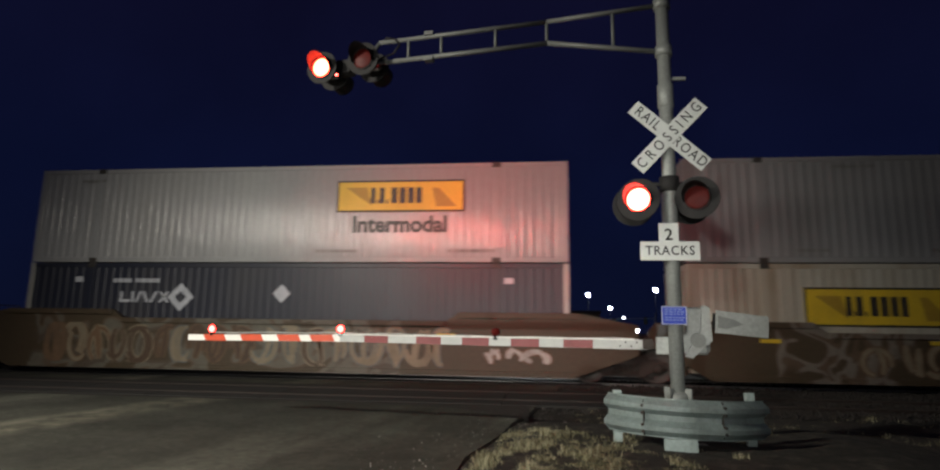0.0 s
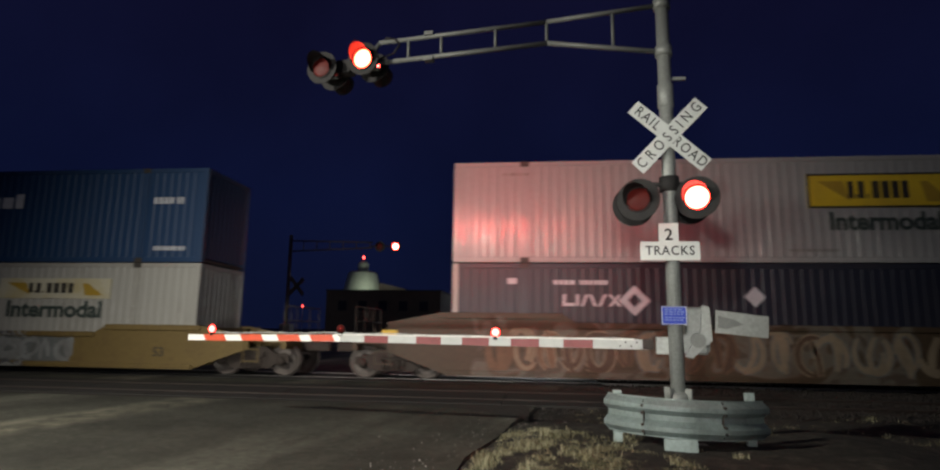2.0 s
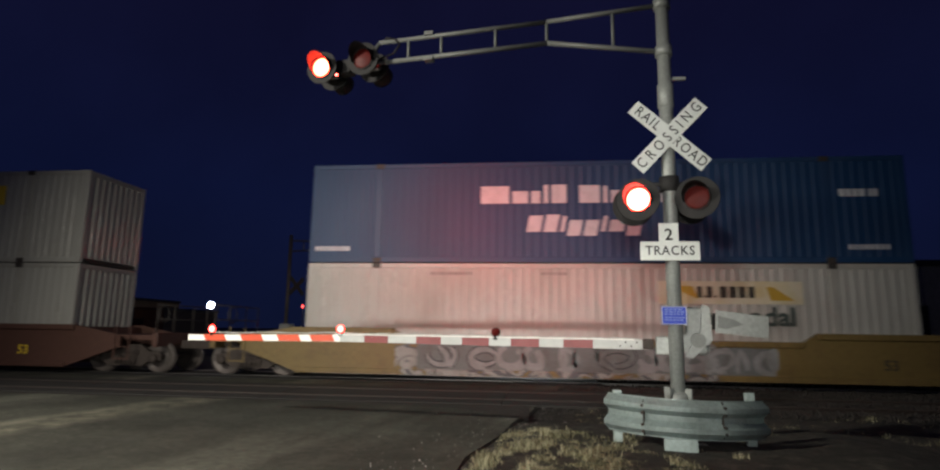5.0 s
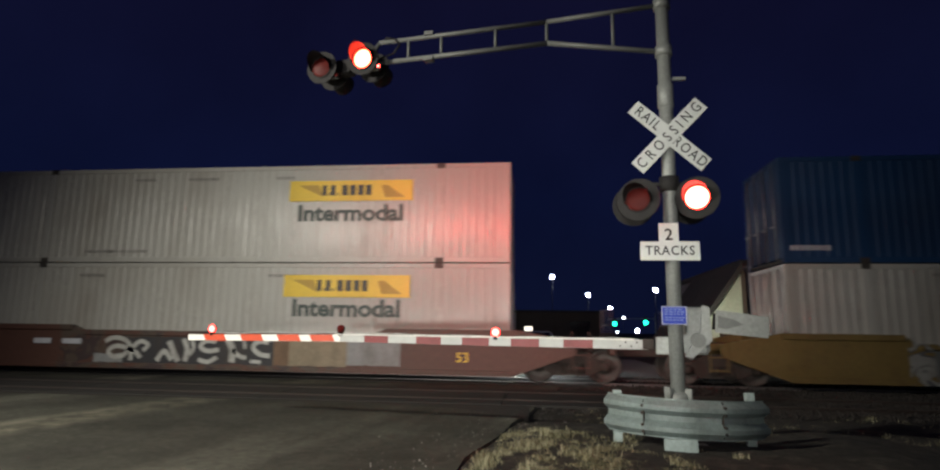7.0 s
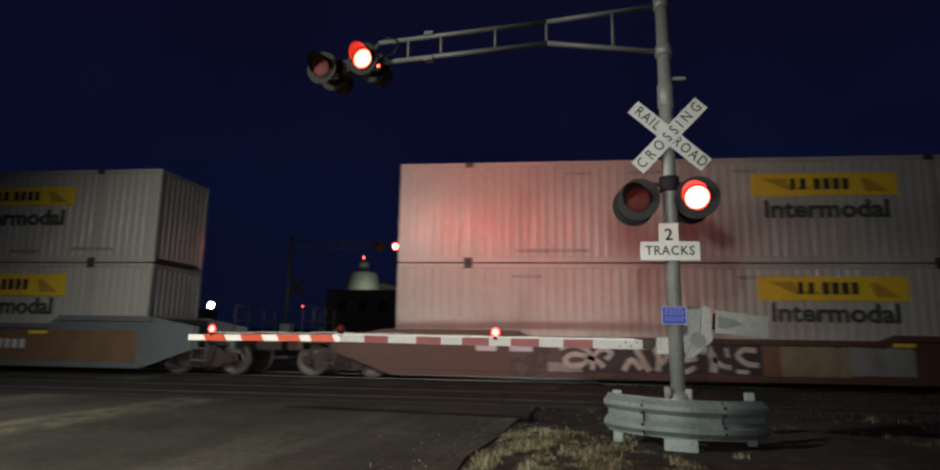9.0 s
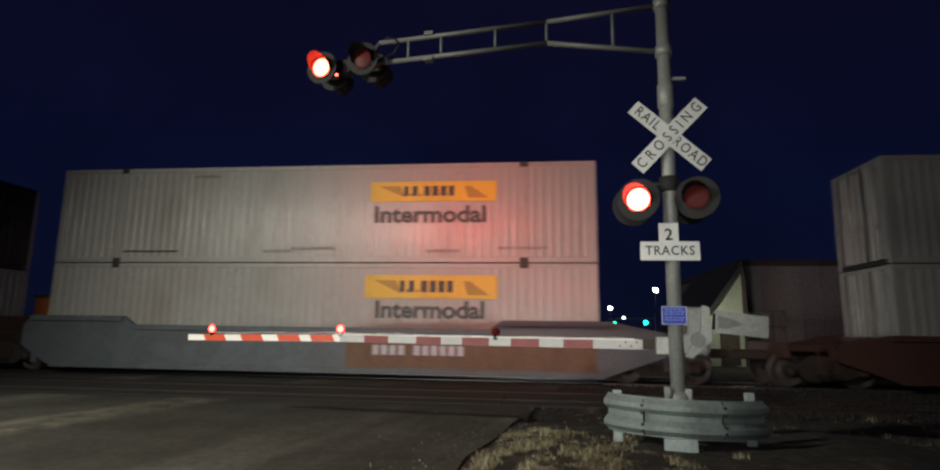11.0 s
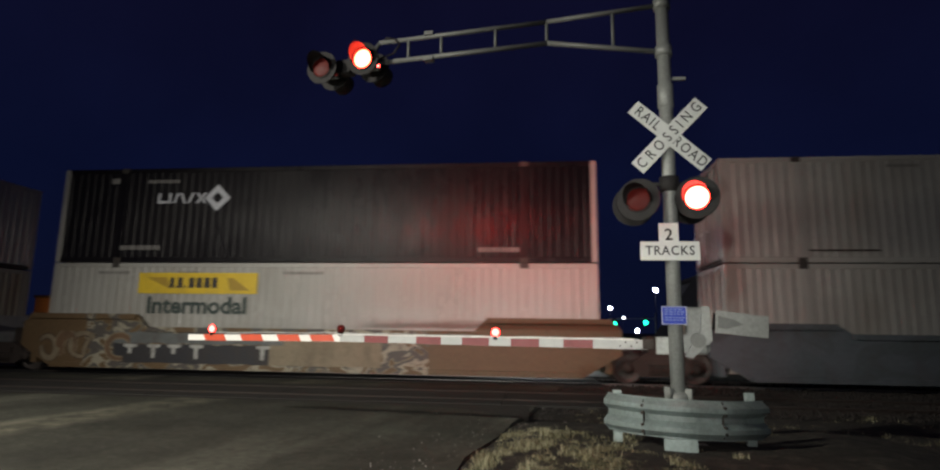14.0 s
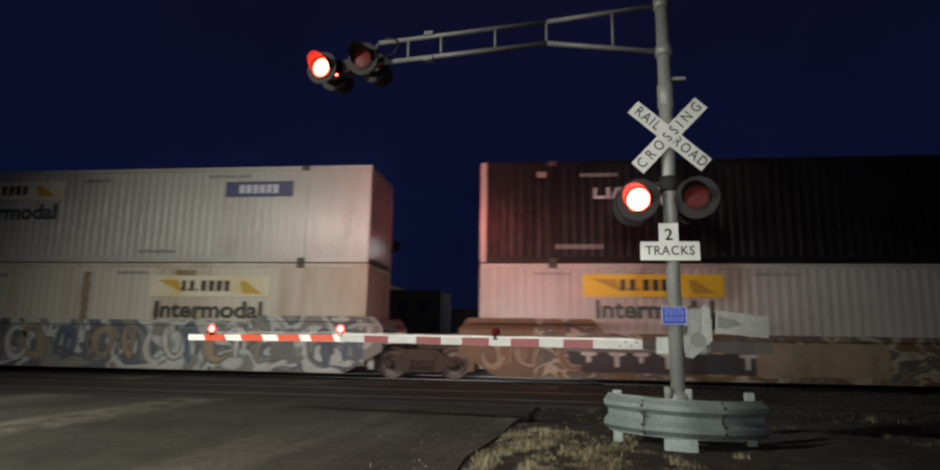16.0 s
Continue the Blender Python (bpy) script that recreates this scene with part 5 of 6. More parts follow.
def build_gate():
    """The lowered gate: mechanism case, arm in two sections with striped tape, three lamps, counterweights."""
    gate = empty("crossing_gate", Matrix.Translation(MAST) @ pose(0, 0, 0, 0, 0, -ARM_TURN))
    tagged(gate, "lowered red and white striped crossing gate with lamps", "crossing gate")
    case = part("mechanism_case", box((0.13, 0.14, 1.12), (0.40, 0.52, 1.72), 0.03), M_GALV, gate, "grey gate mechanism case")
    part("case_door", box((0.40, 0.18, 1.16), (0.425, 0.48, 1.66), 0.01), M_GALV, case)
    part("hub", tube((0.27, 0.03, 1.30), (0.27, 0.16, 1.30), 0.09, 20), M_ALU, gate)
    # support arms, butt clamp and weights
    part("support_arm", prism([(-0.22, 1.14), (0.12, 1.14), (0.32, 1.22), (0.32, 1.40), (0.05, 1.36), (-0.22, 1.30)], 0.10, 0.13), M_GALV, gate)
    part("counterweight_arm", prism([(0.10, 1.10), (0.20, 1.08), (0.44, 1.30), (0.42, 1.72), (0.33, 1.74), (0.30, 1.40)], 0.06, 0.09), M_GALV, gate)
    part("counterweight", prism([(0.47, 1.40), (1.07, 1.34), (1.09, 1.60), (0.49, 1.68)], 0.02, 0.05), M_GALV, gate, "flat grey steel counterweight plate")
    part("rust_patch", prism([(0.50, 1.46), (0.60, 1.445), (0.80, 1.50), (0.70, 1.56), (0.51, 1.61)], 0.017, 0.0195), M_ALU, gate, "dull grey worn patch")
    part("counterweight", prism([(0.45, 1.44), (0.92, 1.38), (0.94, 1.58), (0.47, 1.64)], 0.05, 0.14), M_HOOD, gate)
    part("butt_plate", box((-0.72, 0.030, 1.175), (-0.44, 0.044, 1.305), 0.004), M_GREY_TAPE, gate, "pale bolted end plate")
    part("butt_clamp", box((-0.40, 0.02, 1.18), (-0.26, 0.12, 1.31), 0.012), M_BOGIE, gate, "rusty shear clamp")
    part("conversion_bracket", box((-0.24, 0.02, 1.12), (-0.02, 0.10, 1.34), 0.012), M_GALV, gate)
    for k in range(4):
        part("bolt", tube((-0.68 + 0.07 * k, 0.015, 1.215 + 0.05 * (k % 2)), (-0.68 + 0.07 * k, 0.032, 1.215 + 0.05 * (k % 2)), 0.012, 8), M_STEEL_DARK, gate)

    def arm_z(s):
        return 1.235 + 0.016 * max(0.0, 1 - abs(s - 4.6) / 2.6) - 0.012 * max(0.0, (s - 4.6) / 2.5)
    inner = part("arm_section", prism([(-0.34, arm_z(0.34) - 0.060), (-4.68, arm_z(4.68) - 0.048), (-4.68, arm_z(4.68) + 0.048), (-0.34, arm_z(0.34) + 0.060)], 0.045, 0.085), M_GREY_TAPE, gate, "grey inner arm section with dark red stripes")
    outer = part("arm_section", prism([(-4.60, arm_z(4.6) - 0.050), (-7.16, arm_z(7.16) - 0.044), (-7.16, arm_z(7.16) + 0.044), (-4.60, arm_z(4.6) + 0.050)], 0.040, 0.080), M_WHITE_TAPE, gate, "bright outer arm section with red stripes")
    s = 0.72
    for lo, hi in ((1.02, 1.40), (1.72, 2.10), (2.40, 2.78), (3.08, 3.44), (3.86, 4.22)):
        z0, z1 = arm_z(lo), arm_z(hi)
        part("stripe", prism([(-lo, z0 - 0.056), (-hi, z1 - 0.050), (-hi, z1 + 0.050), (-lo, z0 + 0.056)], 0.0415, 0.046), M_RED_TAPE, inner)
    for lo in (4.68, 5.22, 5.84, 6.48):
        hi = lo + 0.36
        z0, z1 = arm_z(lo), arm_z(hi)
        part("stripe", prism([(-lo, z0 - 0.048), (-hi, z1 - 0.046), (-hi - 0.05, z1 + 0.046), (-lo - 0.05, z0 + 0.048)], 0.0365, 0.041), M_ORANGE_TAPE, outer)
    part("edge_strip", prism([(-0.5, arm_z(0.5) + 0.058), (-4.68, arm_z(4.68) + 0.047), (-4.68, arm_z(4.68) + 0.060), (-0.5, arm_z(0.5) + 0.071)], 0.02, 0.10), M_WHITE_TAPE, inner)
    for s, ph in ((6.75, None), (4.60, 0), (2.31, 1)):
        z = arm_z(s) + 0.13
        lamp = part("arm_lamp", lathe([(0.0, -0.10), (0.03, -0.10), (0.045, -0.06), (0.05, -0.05)], 16, "z"), M_HOOD, gate, "small red lamp on the arm", at=pose(-s, 0.06, z))
        part("lamp_guard", lathe([(0.052, -0.012), (0.062, -0.012), (0.062, 0.012), (0.052, 0.012), (0.052, -0.012)], 20), M_HOOD, lamp)
        lens = shared("lens", SMALL_LENS, lamp, Matrix(), "small red lens")
        if ph is not None:
            FLASHERS.append((lens, ph, False))
    cab = bmesh.new()
    prev = None
    for i in range(24):
        s = 0.5 + i * 0.272
        p = (-s, 0.06, arm_z(s) + 0.075 + 0.006 * math.sin(i * 1.7))
        if prev:
            add_tube(cab, prev, p, 0.008, 6)
        prev = p
    part("cable", cab, M_GREY_TAPE, gate)["kind"] = "stuff"


SMALL_LENS = lens_mesh("lens", 0.058, M_SMALL_ON, 0.7)
build_gate()


def build_guard():
    """A curved piece of corrugated guard rail on short posts, before the mast."""
    guard = empty("guard_rail", Matrix.Translation(MAST))
    tagged(guard, "curved galvanised corrugated guard rail on short posts", "guard rail")
    prof = [(0.0, 0.0), (0.0, 0.02), (0.07, 0.09), (0.07, 0.15), (0.0, 0.22), (0.0, 0.29), (0.07, 0.36), (0.07, 0.42), (0.0, 0.49), (0.0, 0.51)]
    n = 26
    bm = bmesh.new()
    cols = []
    for i in range(n + 1):
        u = -1 + 2 * i / n
        a = radians(54 * u if u < 0 else 44 * u)
        r = 1.08 if u < 0 else 1.27
        cx, cy = r * math.sin(a), -0.66 + r * (1 - math.cos(a))
        out = Vector((math.sin(a), -math.cos(a), 0))
        dent = 0.012 * noise.noise((u * 4, 2.2, 0))
        cols.append([bm.verts.new(Vector((cx, cy, 0.215 + 0.85 * z - 0.025 * u)) + out * (o + dent)) for o, z in prof])
    for i in range(n):
        for k in range(len(prof) - 1):
            bm.faces.new((cols[i][k], cols[i + 1][k], cols[i + 1][k + 1], cols[i][k + 1])).smooth = False
    bmesh.ops.solidify(bm, geom=list(bm.faces), thickness=0.006)
    part("rail", bm, M_GUARD, guard)
    for deg in (-50, 0, 50):
        a = radians(deg)
        x, y = 1.0 * math.sin(a), 0.42 - 1.0 * math.cos(a)
        part("post", box((x - 0.05, y - 0.02, -0.1), (x + 0.05, y + 0.06, 0.70 if deg else 0.5), 0.008), M_GUARD, guard)
        part("bolt", tube((x, y - 0.05, 0.43), (x, y - 0.10, 0.43), 0.02, 8), M_GUARD, guard)
    for deg in (-28, 17):
        a = radians(deg)
        out = Vector((math.sin(a), -math.cos(a), 0))
        for z in (0.29, 0.36, 0.49, 0.57):
            p = Vector((1.08 * math.sin(a), 0.42 - 1.08 * math.cos(a), z)) + out * 0.03
            part("bolt", tube(p, p + out * 0.065, 0.017, 8), M_STEEL_DARK, guard)
        part("lap_joint", box((-0.005, -0.012, 0.235), (0.005, 0.03, 0.63), 0.002), M_STEEL_DARK, guard, at=Matrix.Translation(Vector((1.115 * math.sin(a), 0.42 - 1.115 * math.cos(a), 0))) @ pose(0, 0, 0, 0, 0, deg))
    part("splice_plate", box((-0.32, -0.68, 0.05), (0.04, -0.62, 0.22), 0.01), M_GUARD, guard)


M_GUARD = surface("dull_galvanised_guard", (0.46, 0.56, 0.54), 0.42, 0.1, (0.22, 0.25, 0.23), 0.65, 2.6, (1, 1, 0.2), 0.1, 25, 0.25)
build_guard()

# ---- dry grass and litter round the guard rail ----


def straw_material():
    """Dead grass: each blade its own tone, from rotten brown to bleached straw."""
    m, nt, b = nodes_of("dry_grass")
    geo = nt.nodes.new("ShaderNodeNewGeometry")
    tone = ramp_node(nt, geo.outputs["Random Per Island"], [(0.0, (0.05, 0.045, 0.025)), (0.35, (0.20, 0.185, 0.10)), (0.7, (0.50, 0.48, 0.30)), (1.0, (0.78, 0.75, 0.52))])
    patch = noise_node(nt, 1.6, 5, 0.6)
    damp = ramp_node(nt, patch.outputs["Fac"], [(0.35, (0.5, 0.48, 0.42)), (0.65, (1, 1, 1))])
    nt.links.new(mix_node(nt, "MULTIPLY", 1.0, tone.outputs[0], damp.outputs[0]), b.inputs["Base Color"])
    b.inputs["Roughness"].default_value = 0.8
    return m


M_STRAW = straw_material()
M_CHIP = surface("pale_stone_chip", (0.38, 0.36, 0.33), 0.8, 0.0, (0.2, 0.19, 0.17), 0.5, 8, (1, 1, 1), 0.1, 40, 0.3)


def verge_height(x, y):
    """The verge rises a hand's width above the road's edge, round the foot of the mast."""
    def ease(v):
        v = min(max(v, 0.0), 1.0)
        return v * v * (3 - 2 * v)
    edge = road_point((y - 8.7) / math.cos(SKEW), 0).x
    lift = ease((x - edge + 0.25) / 0.9) * ease((9.9 - y) / 1.2) * ease((5.2 - x) / 1.6) * ease((y - 2.0) / 1.5)
    return -0.055 + lift * (0.15 + 0.035 * noise.noise((x * 1.1, y * 1.1, 2.0)) + 0.02 * noise.noise((x * 4.0, y * 4.0, 6.0)))


def build_verge():
    xs, ys = [-2.6 + 0.11 * i for i in range(76)], [1.6 + 0.11 * i for i in range(80)]
    verts = [(x, y, verge_height(x, y)) for x in xs for y in ys]
    n = len(ys)
    faces = [(i * n + j, (i + 1) * n + j, (i + 1) * n + j + 1, i * n + j + 1) for i in range(len(xs) - 1) for j in range(n - 1)]
    me = bpy.data.meshes.new("verge")
    me.from_pydata(verts, [], faces)
    for p in me.polygons:
        p.use_smooth = True
    me.materials.append(M_GROUND)
    tagged(new("verge", me), "bare trodden earth verge raised above the road edge", "ground", kind="structure")


build_verge()


def build_grass():
    rnd = random.Random(21)
    verts, faces = [], []

    def tuft(cx, cy, n, h):
        for _ in range(n):
            a = rnd.uniform(0, 2 * math.pi)
            r = rnd.uniform(0, 0.10)
            x, y = cx + r * math.cos(a), cy + r * math.sin(a)
            lean = rnd.uniform(0.2, 1.1) * h
            b = rnd.uniform(0, 2 * math.pi)
            w = rnd.uniform(0.002, 0.0045)
            px, py = -math.sin(b) * w, math.cos(b) * w
            k = len(verts)
            hh = h * rnd.uniform(0.5, 1.2)
            for f, s in ((0.0, 1.0), (0.55, 0.8), (1.0, 0.1)):
                ox, oy = lean * f * f * math.cos(b), lean * f * f * math.sin(b)
                z = verge_height(cx, cy) - 0.01 + hh * f * (1 - 0.25 * f)
                verts.append((x + ox + px * s, y + oy + py * s, z))
                verts.append((x + ox - px * s, y + oy - py * s, z))
            faces.append((k, k + 1, k + 3, k + 2))
            faces.append((k + 2, k + 3, k + 5, k + 4))
    for _ in range(2000):
        y = 4.6 + 3.5 * rnd.random() ** 1.35
        edge = road_point((y - 8.7) / math.cos(SKEW), 0).x
        x = edge + 0.10 + abs(rnd.gauss(0.7, 0.8))
        if noise.noise((x * 2.2, y * 2.2, 4.0)) < rnd.uniform(-0.3, 0.55) or (x > 2.6 and rnd.random() < 0.6):
            continue
        if (x - MAST.x) ** 2 + (y - MAST.y) ** 2 < 0.3:
            continue
        tuft(x, y, rnd.randint(14, 46), rnd.uniform(0.03, 0.07) if rnd.random() < 0.8 else rnd.uniform(0.07, 0.15))
    for _ in range(260):
        x, y = rnd.uniform(0.6, 9.0), rnd.uniform(8.2, 11.6)
        if noise.noise((x * 0.8, y * 0.8, 9.0)) < 0.05:
            continue
        tuft(x, y, rnd.randint(8, 16), rnd.uniform(0.04, 0.12))
    me = bpy.data.meshes.new("dry_grass")
    me.from_pydata(verts, [], faces)
    me.materials.append(M_STRAW)
    tagged(new("dry_grass", me), "sparse dry straw-coloured grass on the verge", "grass", kind="stuff")
    verts, faces = [], []
    for _ in range(300):
        y = rnd.uniform(5.5, 12.0)
        x = road_point((y - 8.7) / math.cos(SKEW), 0).x + rnd.gauss(-0.1, 0.55)
        r = rnd.uniform(0.005, 0.014)
        k = len(verts)
        for d in ((1, 0, 0), (-1, 0, 0), (0, 1, 0), (0, -1, 0), (0, 0, 1)):
            s = r * rnd.uniform(0.6, 1.3)
            verts.append((x + d[0] * s, y + d[1] * s, max(0.0 if x < road_point((y - 8.7) / math.cos(SKEW), 0.1).x else -0.04, verge_height(x, y)) + d[2] * s * 0.8))
        for q in ((0, 2, 4), (2, 1, 4), (1, 3, 4), (3, 0, 4)):
            faces.append(tuple(k + i for i in q))
    me = bpy.data.meshes.new("stone_chips")
    me.from_pydata(verts, [], faces)
    me.materials.append(M_CHIP)
    tagged(new("stone_chips", me), "scattered pale stone chips along the road edge", "gravel", kind="stuff")


build_grass()

# ---- beyond the tracks ----
M_LAMP_WHITE = glowing("white_street_lamp_glow", (0.88, 0.94, 1.0), 60.0, (0.8, 0.8, 0.8))
M_LAMP_DIM = glowing("small_white_lamp_glow", (0.92, 0.95, 1.0), 9.0, (0.8, 0.8, 0.8))
M_LAMP_GREEN = glowing("green_signal_glow", (0.01, 1.0, 0.48), 7.0, (0.02, 0.2, 0.1))
M_LAMP_RED = glowing("red_beacon_glow", (1.0, 0.06, 0.05), 6.0)
M_LAMP_WARM = glowing("sodium_lamp_glow", (1.0, 0.55, 0.2), 12.0)
M_FAR_WALL = surface("dull_brown_wall", (0.10, 0.075, 0.06), 0.9, 0.0, (0.05, 0.04, 0.035), 0.5, 0.4, (1, 1, 1), 0.1, 6, 0.3)
M_FAR_GREY = surface("grey_ribbed_cladding", (0.24, 0.22, 0.24), 0.7, 0.0, (0.12, 0.11, 0.12), 0.5, 0.5, (1, 1, 0.4), 0.1, 6, 0.3)
M_PALE_WALL = surface("pale_green_render", (0.50, 0.53, 0.42), 0.8, 0.0, (0.3, 0.31, 0.25), 0.4, 0.6, (1, 1, 1), 0.1, 6, 0.2)
M_TAN_WALL = surface("tan_brick_wall", (0.30, 0.19, 0.10), 0.9, 0.0, (0.16, 0.10, 0.06), 0.5, 0.5, (1, 1, 1), 0.1, 6, 0.3)
M_ROOF = surface("dark_roofing", (0.05, 0.045, 0.045), 0.85, 0.0, (0.03, 0.03, 0.03), 0.4, 1, (1, 1, 1), 0.1, 6, 0.3)
M_GLASS_DARK = surface("dark_window_glass", (0.02, 0.02, 0.025), 0.1, 0.0, (0.03, 0.03, 0.03), 0.3, 2, (1, 1, 1), 0.0, 6, 0.1)
M_WINDOW_LIT = glowing("lit_window", (1.0, 0.93, 0.8), 1.2, (0.5, 0.5, 0.45))
M_CAR_WHITE = surface("white_car_paint", (0.65, 0.66, 0.66), 0.25, 0.0, (0.4, 0.4, 0.4), 0.3, 2, (1, 1, 1), 0.0, 30, 0.05)
M_TYRE = surface("black_tyre_rubber", (0.02, 0.02, 0.02), 0.9, 0.0, (0.04, 0.04, 0.035), 0.4, 6, (1, 1, 1), 0.2, 40, 0.3)
M_HEAD = glowing("lit_headlamp", (0.95, 0.97, 1.0), 60.0, (0.8, 0.8, 0.8))


# Near-black colour stands in for shade: poles stay unlit beneath their luminaires.
M_POLE_DARK = surface("near_black_pole", (0.006, 0.006, 0.006), 0.8, 0.0, (0.01, 0.01, 0.01), 0.5, 2, (1, 1, 1), 0.0, 20, 0.2)


def blob(bm, c, r, n=10, squash=1.0):
    prof = [(max(0.001, r * math.sin(math.pi * i / 10)), c[2] - r * squash * math.cos(math.pi * i / 10)) for i in range(11)]
    k = len(bm.verts)
    add_lathe(bm, prof, n, "z")
    bmesh.ops.translate(bm, verts=list(bm.verts)[k:], vec=(c[0], c[1], 0))
    return bm


def street_lamp(x, y, h, r, glow, heads=1, label="tall street lamp with a bright white head"):
    lamp = empty("street_lamp", pose(x, y, 0))
    tagged(lamp, label, "street lamp", "street lamps beyond the tracks")
    part("pole", tube((0, 0.6, -0.1), (0, 0.6, h + 0.3), 0.07, 10, 0.045), M_POLE_DARK, lamp)
    for k in range(heads):
        dx = 0.0 if heads == 1 else (-1.6 + 1.6 * k)
        part("arm", tube((0, 0.6, h + 0.25), (dx, 0.1, h + 0.2), 0.03, 8), M_POLE_DARK, lamp)
        part("head", box((dx - 0.2, -0.3, h + 0.06), (dx + 0.2, 0.5, h + 0.22), 0.04), M_POLE_DARK, lamp)
        part("luminaire", blob(bmesh.new(), (dx, -0.05, h), r * 0.85, 14, 1.0), glow, lamp, "glowing white luminaire")
    return lamp


street_lamp(-3.71, 60.0, 9.56, 0.66, M_LAMP_WHITE)
street_lamp(2.56, 90.0, 9.75, 0.36, M_LAMP_WHITE)
street_lamp(11.48, 130.0, 9.55, 0.52, M_LAMP_WHITE)
street_lamp(24.88, 200.0, 9.6, 0.6, M_LAMP_WHITE)
street_lamp(43.66, 300.0, 9.0, 0.75, M_LAMP_DIM)
street_lamp(22.96, 115.0, 9.6, 0.46, M_LAMP_WHITE)
street_lamp(-11.22, 150.0, 9.86, 0.62, M_LAMP_WHITE, 3, "yard light mast with three bright heads")
street_lamp(26.76, 160.0, 2.05, 0.55, M_LAMP_WHITE, 1, "low white area light far off")
street_lamp(21.62, 160.0, 1.65, 0.32, M_LAMP_DIM, 1, "low dim area light far off")
street_lamp(-52.48, 90.0, 4.95, 0.60, M_LAMP_WHITE, 1, "white lamp on a short pole far off")


GREEN = []  # lenses that light up when the signal changes


def traffic_signal():
    s = empty("traffic_signal", pose(33.5, 170, 0))
    tagged(s, "traffic signals on a mast arm, showing green", "traffic light")
    part("pole", tube((0, 0, -0.1), (0, 0, 7.0), 0.15, 10), M_GALV, s)
    part("mast_arm", tube((0, 0, 5.6), (-13.0, 0, 5.3), 0.09, 8), M_GALV, s)
    for dx, z in ((-11.29, 3.99), (-2.69, 4.43)):
        hd = part("signal_head", box((dx - 0.4, -0.15, z - 0.45), (dx + 0.4, 0.2, z + 1.55), 0.05), M_HOOD, s)
        GREEN.append(part("green_lens", lathe([(0.001, -0.18), (0.5, -0.12), (0.62, 0.0), (0.5, 0.004), (0.001, 0.006)], 18, mats=[0, 0, 1, 1]), [M_LAMP_GREEN, M_HOOD], hd, "lit green lens", at=pose(dx, -0.1, z)))
        for k in (0.62, 1.2):
            part("unlit_lens", lathe([(0.001, -0.20), (0.2, -0.18), (0.24, -0.155)], 14), M_HOOD, hd, at=pose(dx, 0, z + k))


traffic_signal()


def far_signal():
    """The opposite approach's cantilever, seen from behind the train."""
    s = empty("crossing_signal", pose(-11.88, 27.0, 0))
    tagged(s, "distant crossing signal mast with a truss arm and red lamps", "railroad signal")
    # Mast, truss and blades take darker steel; the dim light is in the colour.
    part("mast", tube((0, 0, -0.1), (0, 0, 5.9), 0.085, 14), M_STEEL_DARK, s)
    arm = part("cantilever", bmesh.new(), M_STEEL_DARK, s)
    bm = bmesh.new()
    add_tube(bm, (0, 0, 5.62), (4.1, 0, 5.52), 0.035, 8)
    add_tube(bm, (0, 0, 5.10), (4.1, 0, 5.26), 0.035, 8)
    for k in range(1, 7):
        add_tube(bm, (k * 0.66, 0, 5.12 + 0.02 * k), (k * 0.66, 0, 5.60 - 0.012 * k), 0.025, 8)
    bm.to_mesh(arm.data)
    bm.free()
    for x, ph in ((4.47, 0), (5.24, 1)):
        flashing_lamp(s, pose(x, 0, 5.32), ph, "far", 0.25)
    part("lamp_arm", tube((4.0, 0.1, 5.36), (5.3, 0.1, 5.34), 0.035, 8), M_HOOD, s)
    for ang in (40, -40):
        part("blade", box((-0.61, -0.003, -0.11), (0.61, 0.003, 0.11), 0.002), M_STEEL_DARK, s, at=pose(0.42, 0.02 + 0.0004 * ang, 3.4, 0, ang, 70))
    part("gate_case", box((-0.2, -0.3, 0.9), (0.3, 0.3, 1.6), 0.03), M_GALV, s)
    part("foundation", box((-0.4, -0.4, -0.12), (0.4, 0.4, 0.1), 0.02), M_CONCRETE, s)


LENS["far"] = lens_mesh("lens", 0.15, M_LENS_ON)
far_signal()


def shed(name, label, x0, x1, y0, y1, h, wall, windows=(), lit=(), roof_up=0.3, ribs=0.0):
    """A plain flat-roofed building with a parapet, windows and doors set into its front."""
    b = empty(name, pose(0, 0, 0))
    tagged(b, label, "building")
    bm = box((x0, y0, -0.1), (x1, y1, h))
    part("wall", bm, wall, b)
    part("roof", box((x0 - 0.15, y0 - 0.15, h), (x1 + 0.15, y1 + 0.15, h + roof_up), 0.03), M_ROOF, b)
    if ribs > 0:
        x = x0 + ribs
        while x < x1:
            part("rib", box((x - 0.04, y0 - 0.035, 0.2), (x + 0.04, y0 + 0.01, h - 0.02)), wall, b)
            x += ribs
    for group, mat in ((windows, M_GLASS_DARK), (lit, M_WINDOW_LIT)):
        for wx, wz, ww, wh in group:
            w = part("window", box((wx - 0.08, y0 - 0.06, wz - 0.08), (wx + ww + 0.08, y0 + 0.02, wz + wh + 0.08), 0.01), M_ROOF, b)
            part("pane", box((wx, y0 - 0.075, wz), (wx + ww, y0 - 0.05, wz + wh)), mat, w)
    return b


shed("warehouse", "long low grey ribbed warehouse in dim light", 10.2, 46.0, 30.0, 44.0, 4.75, M_FAR_GREY, [(16.0, 0.2, 2.4, 2.6), (24.0, 0.2, 2.4, 2.6)], ribs=0.9)


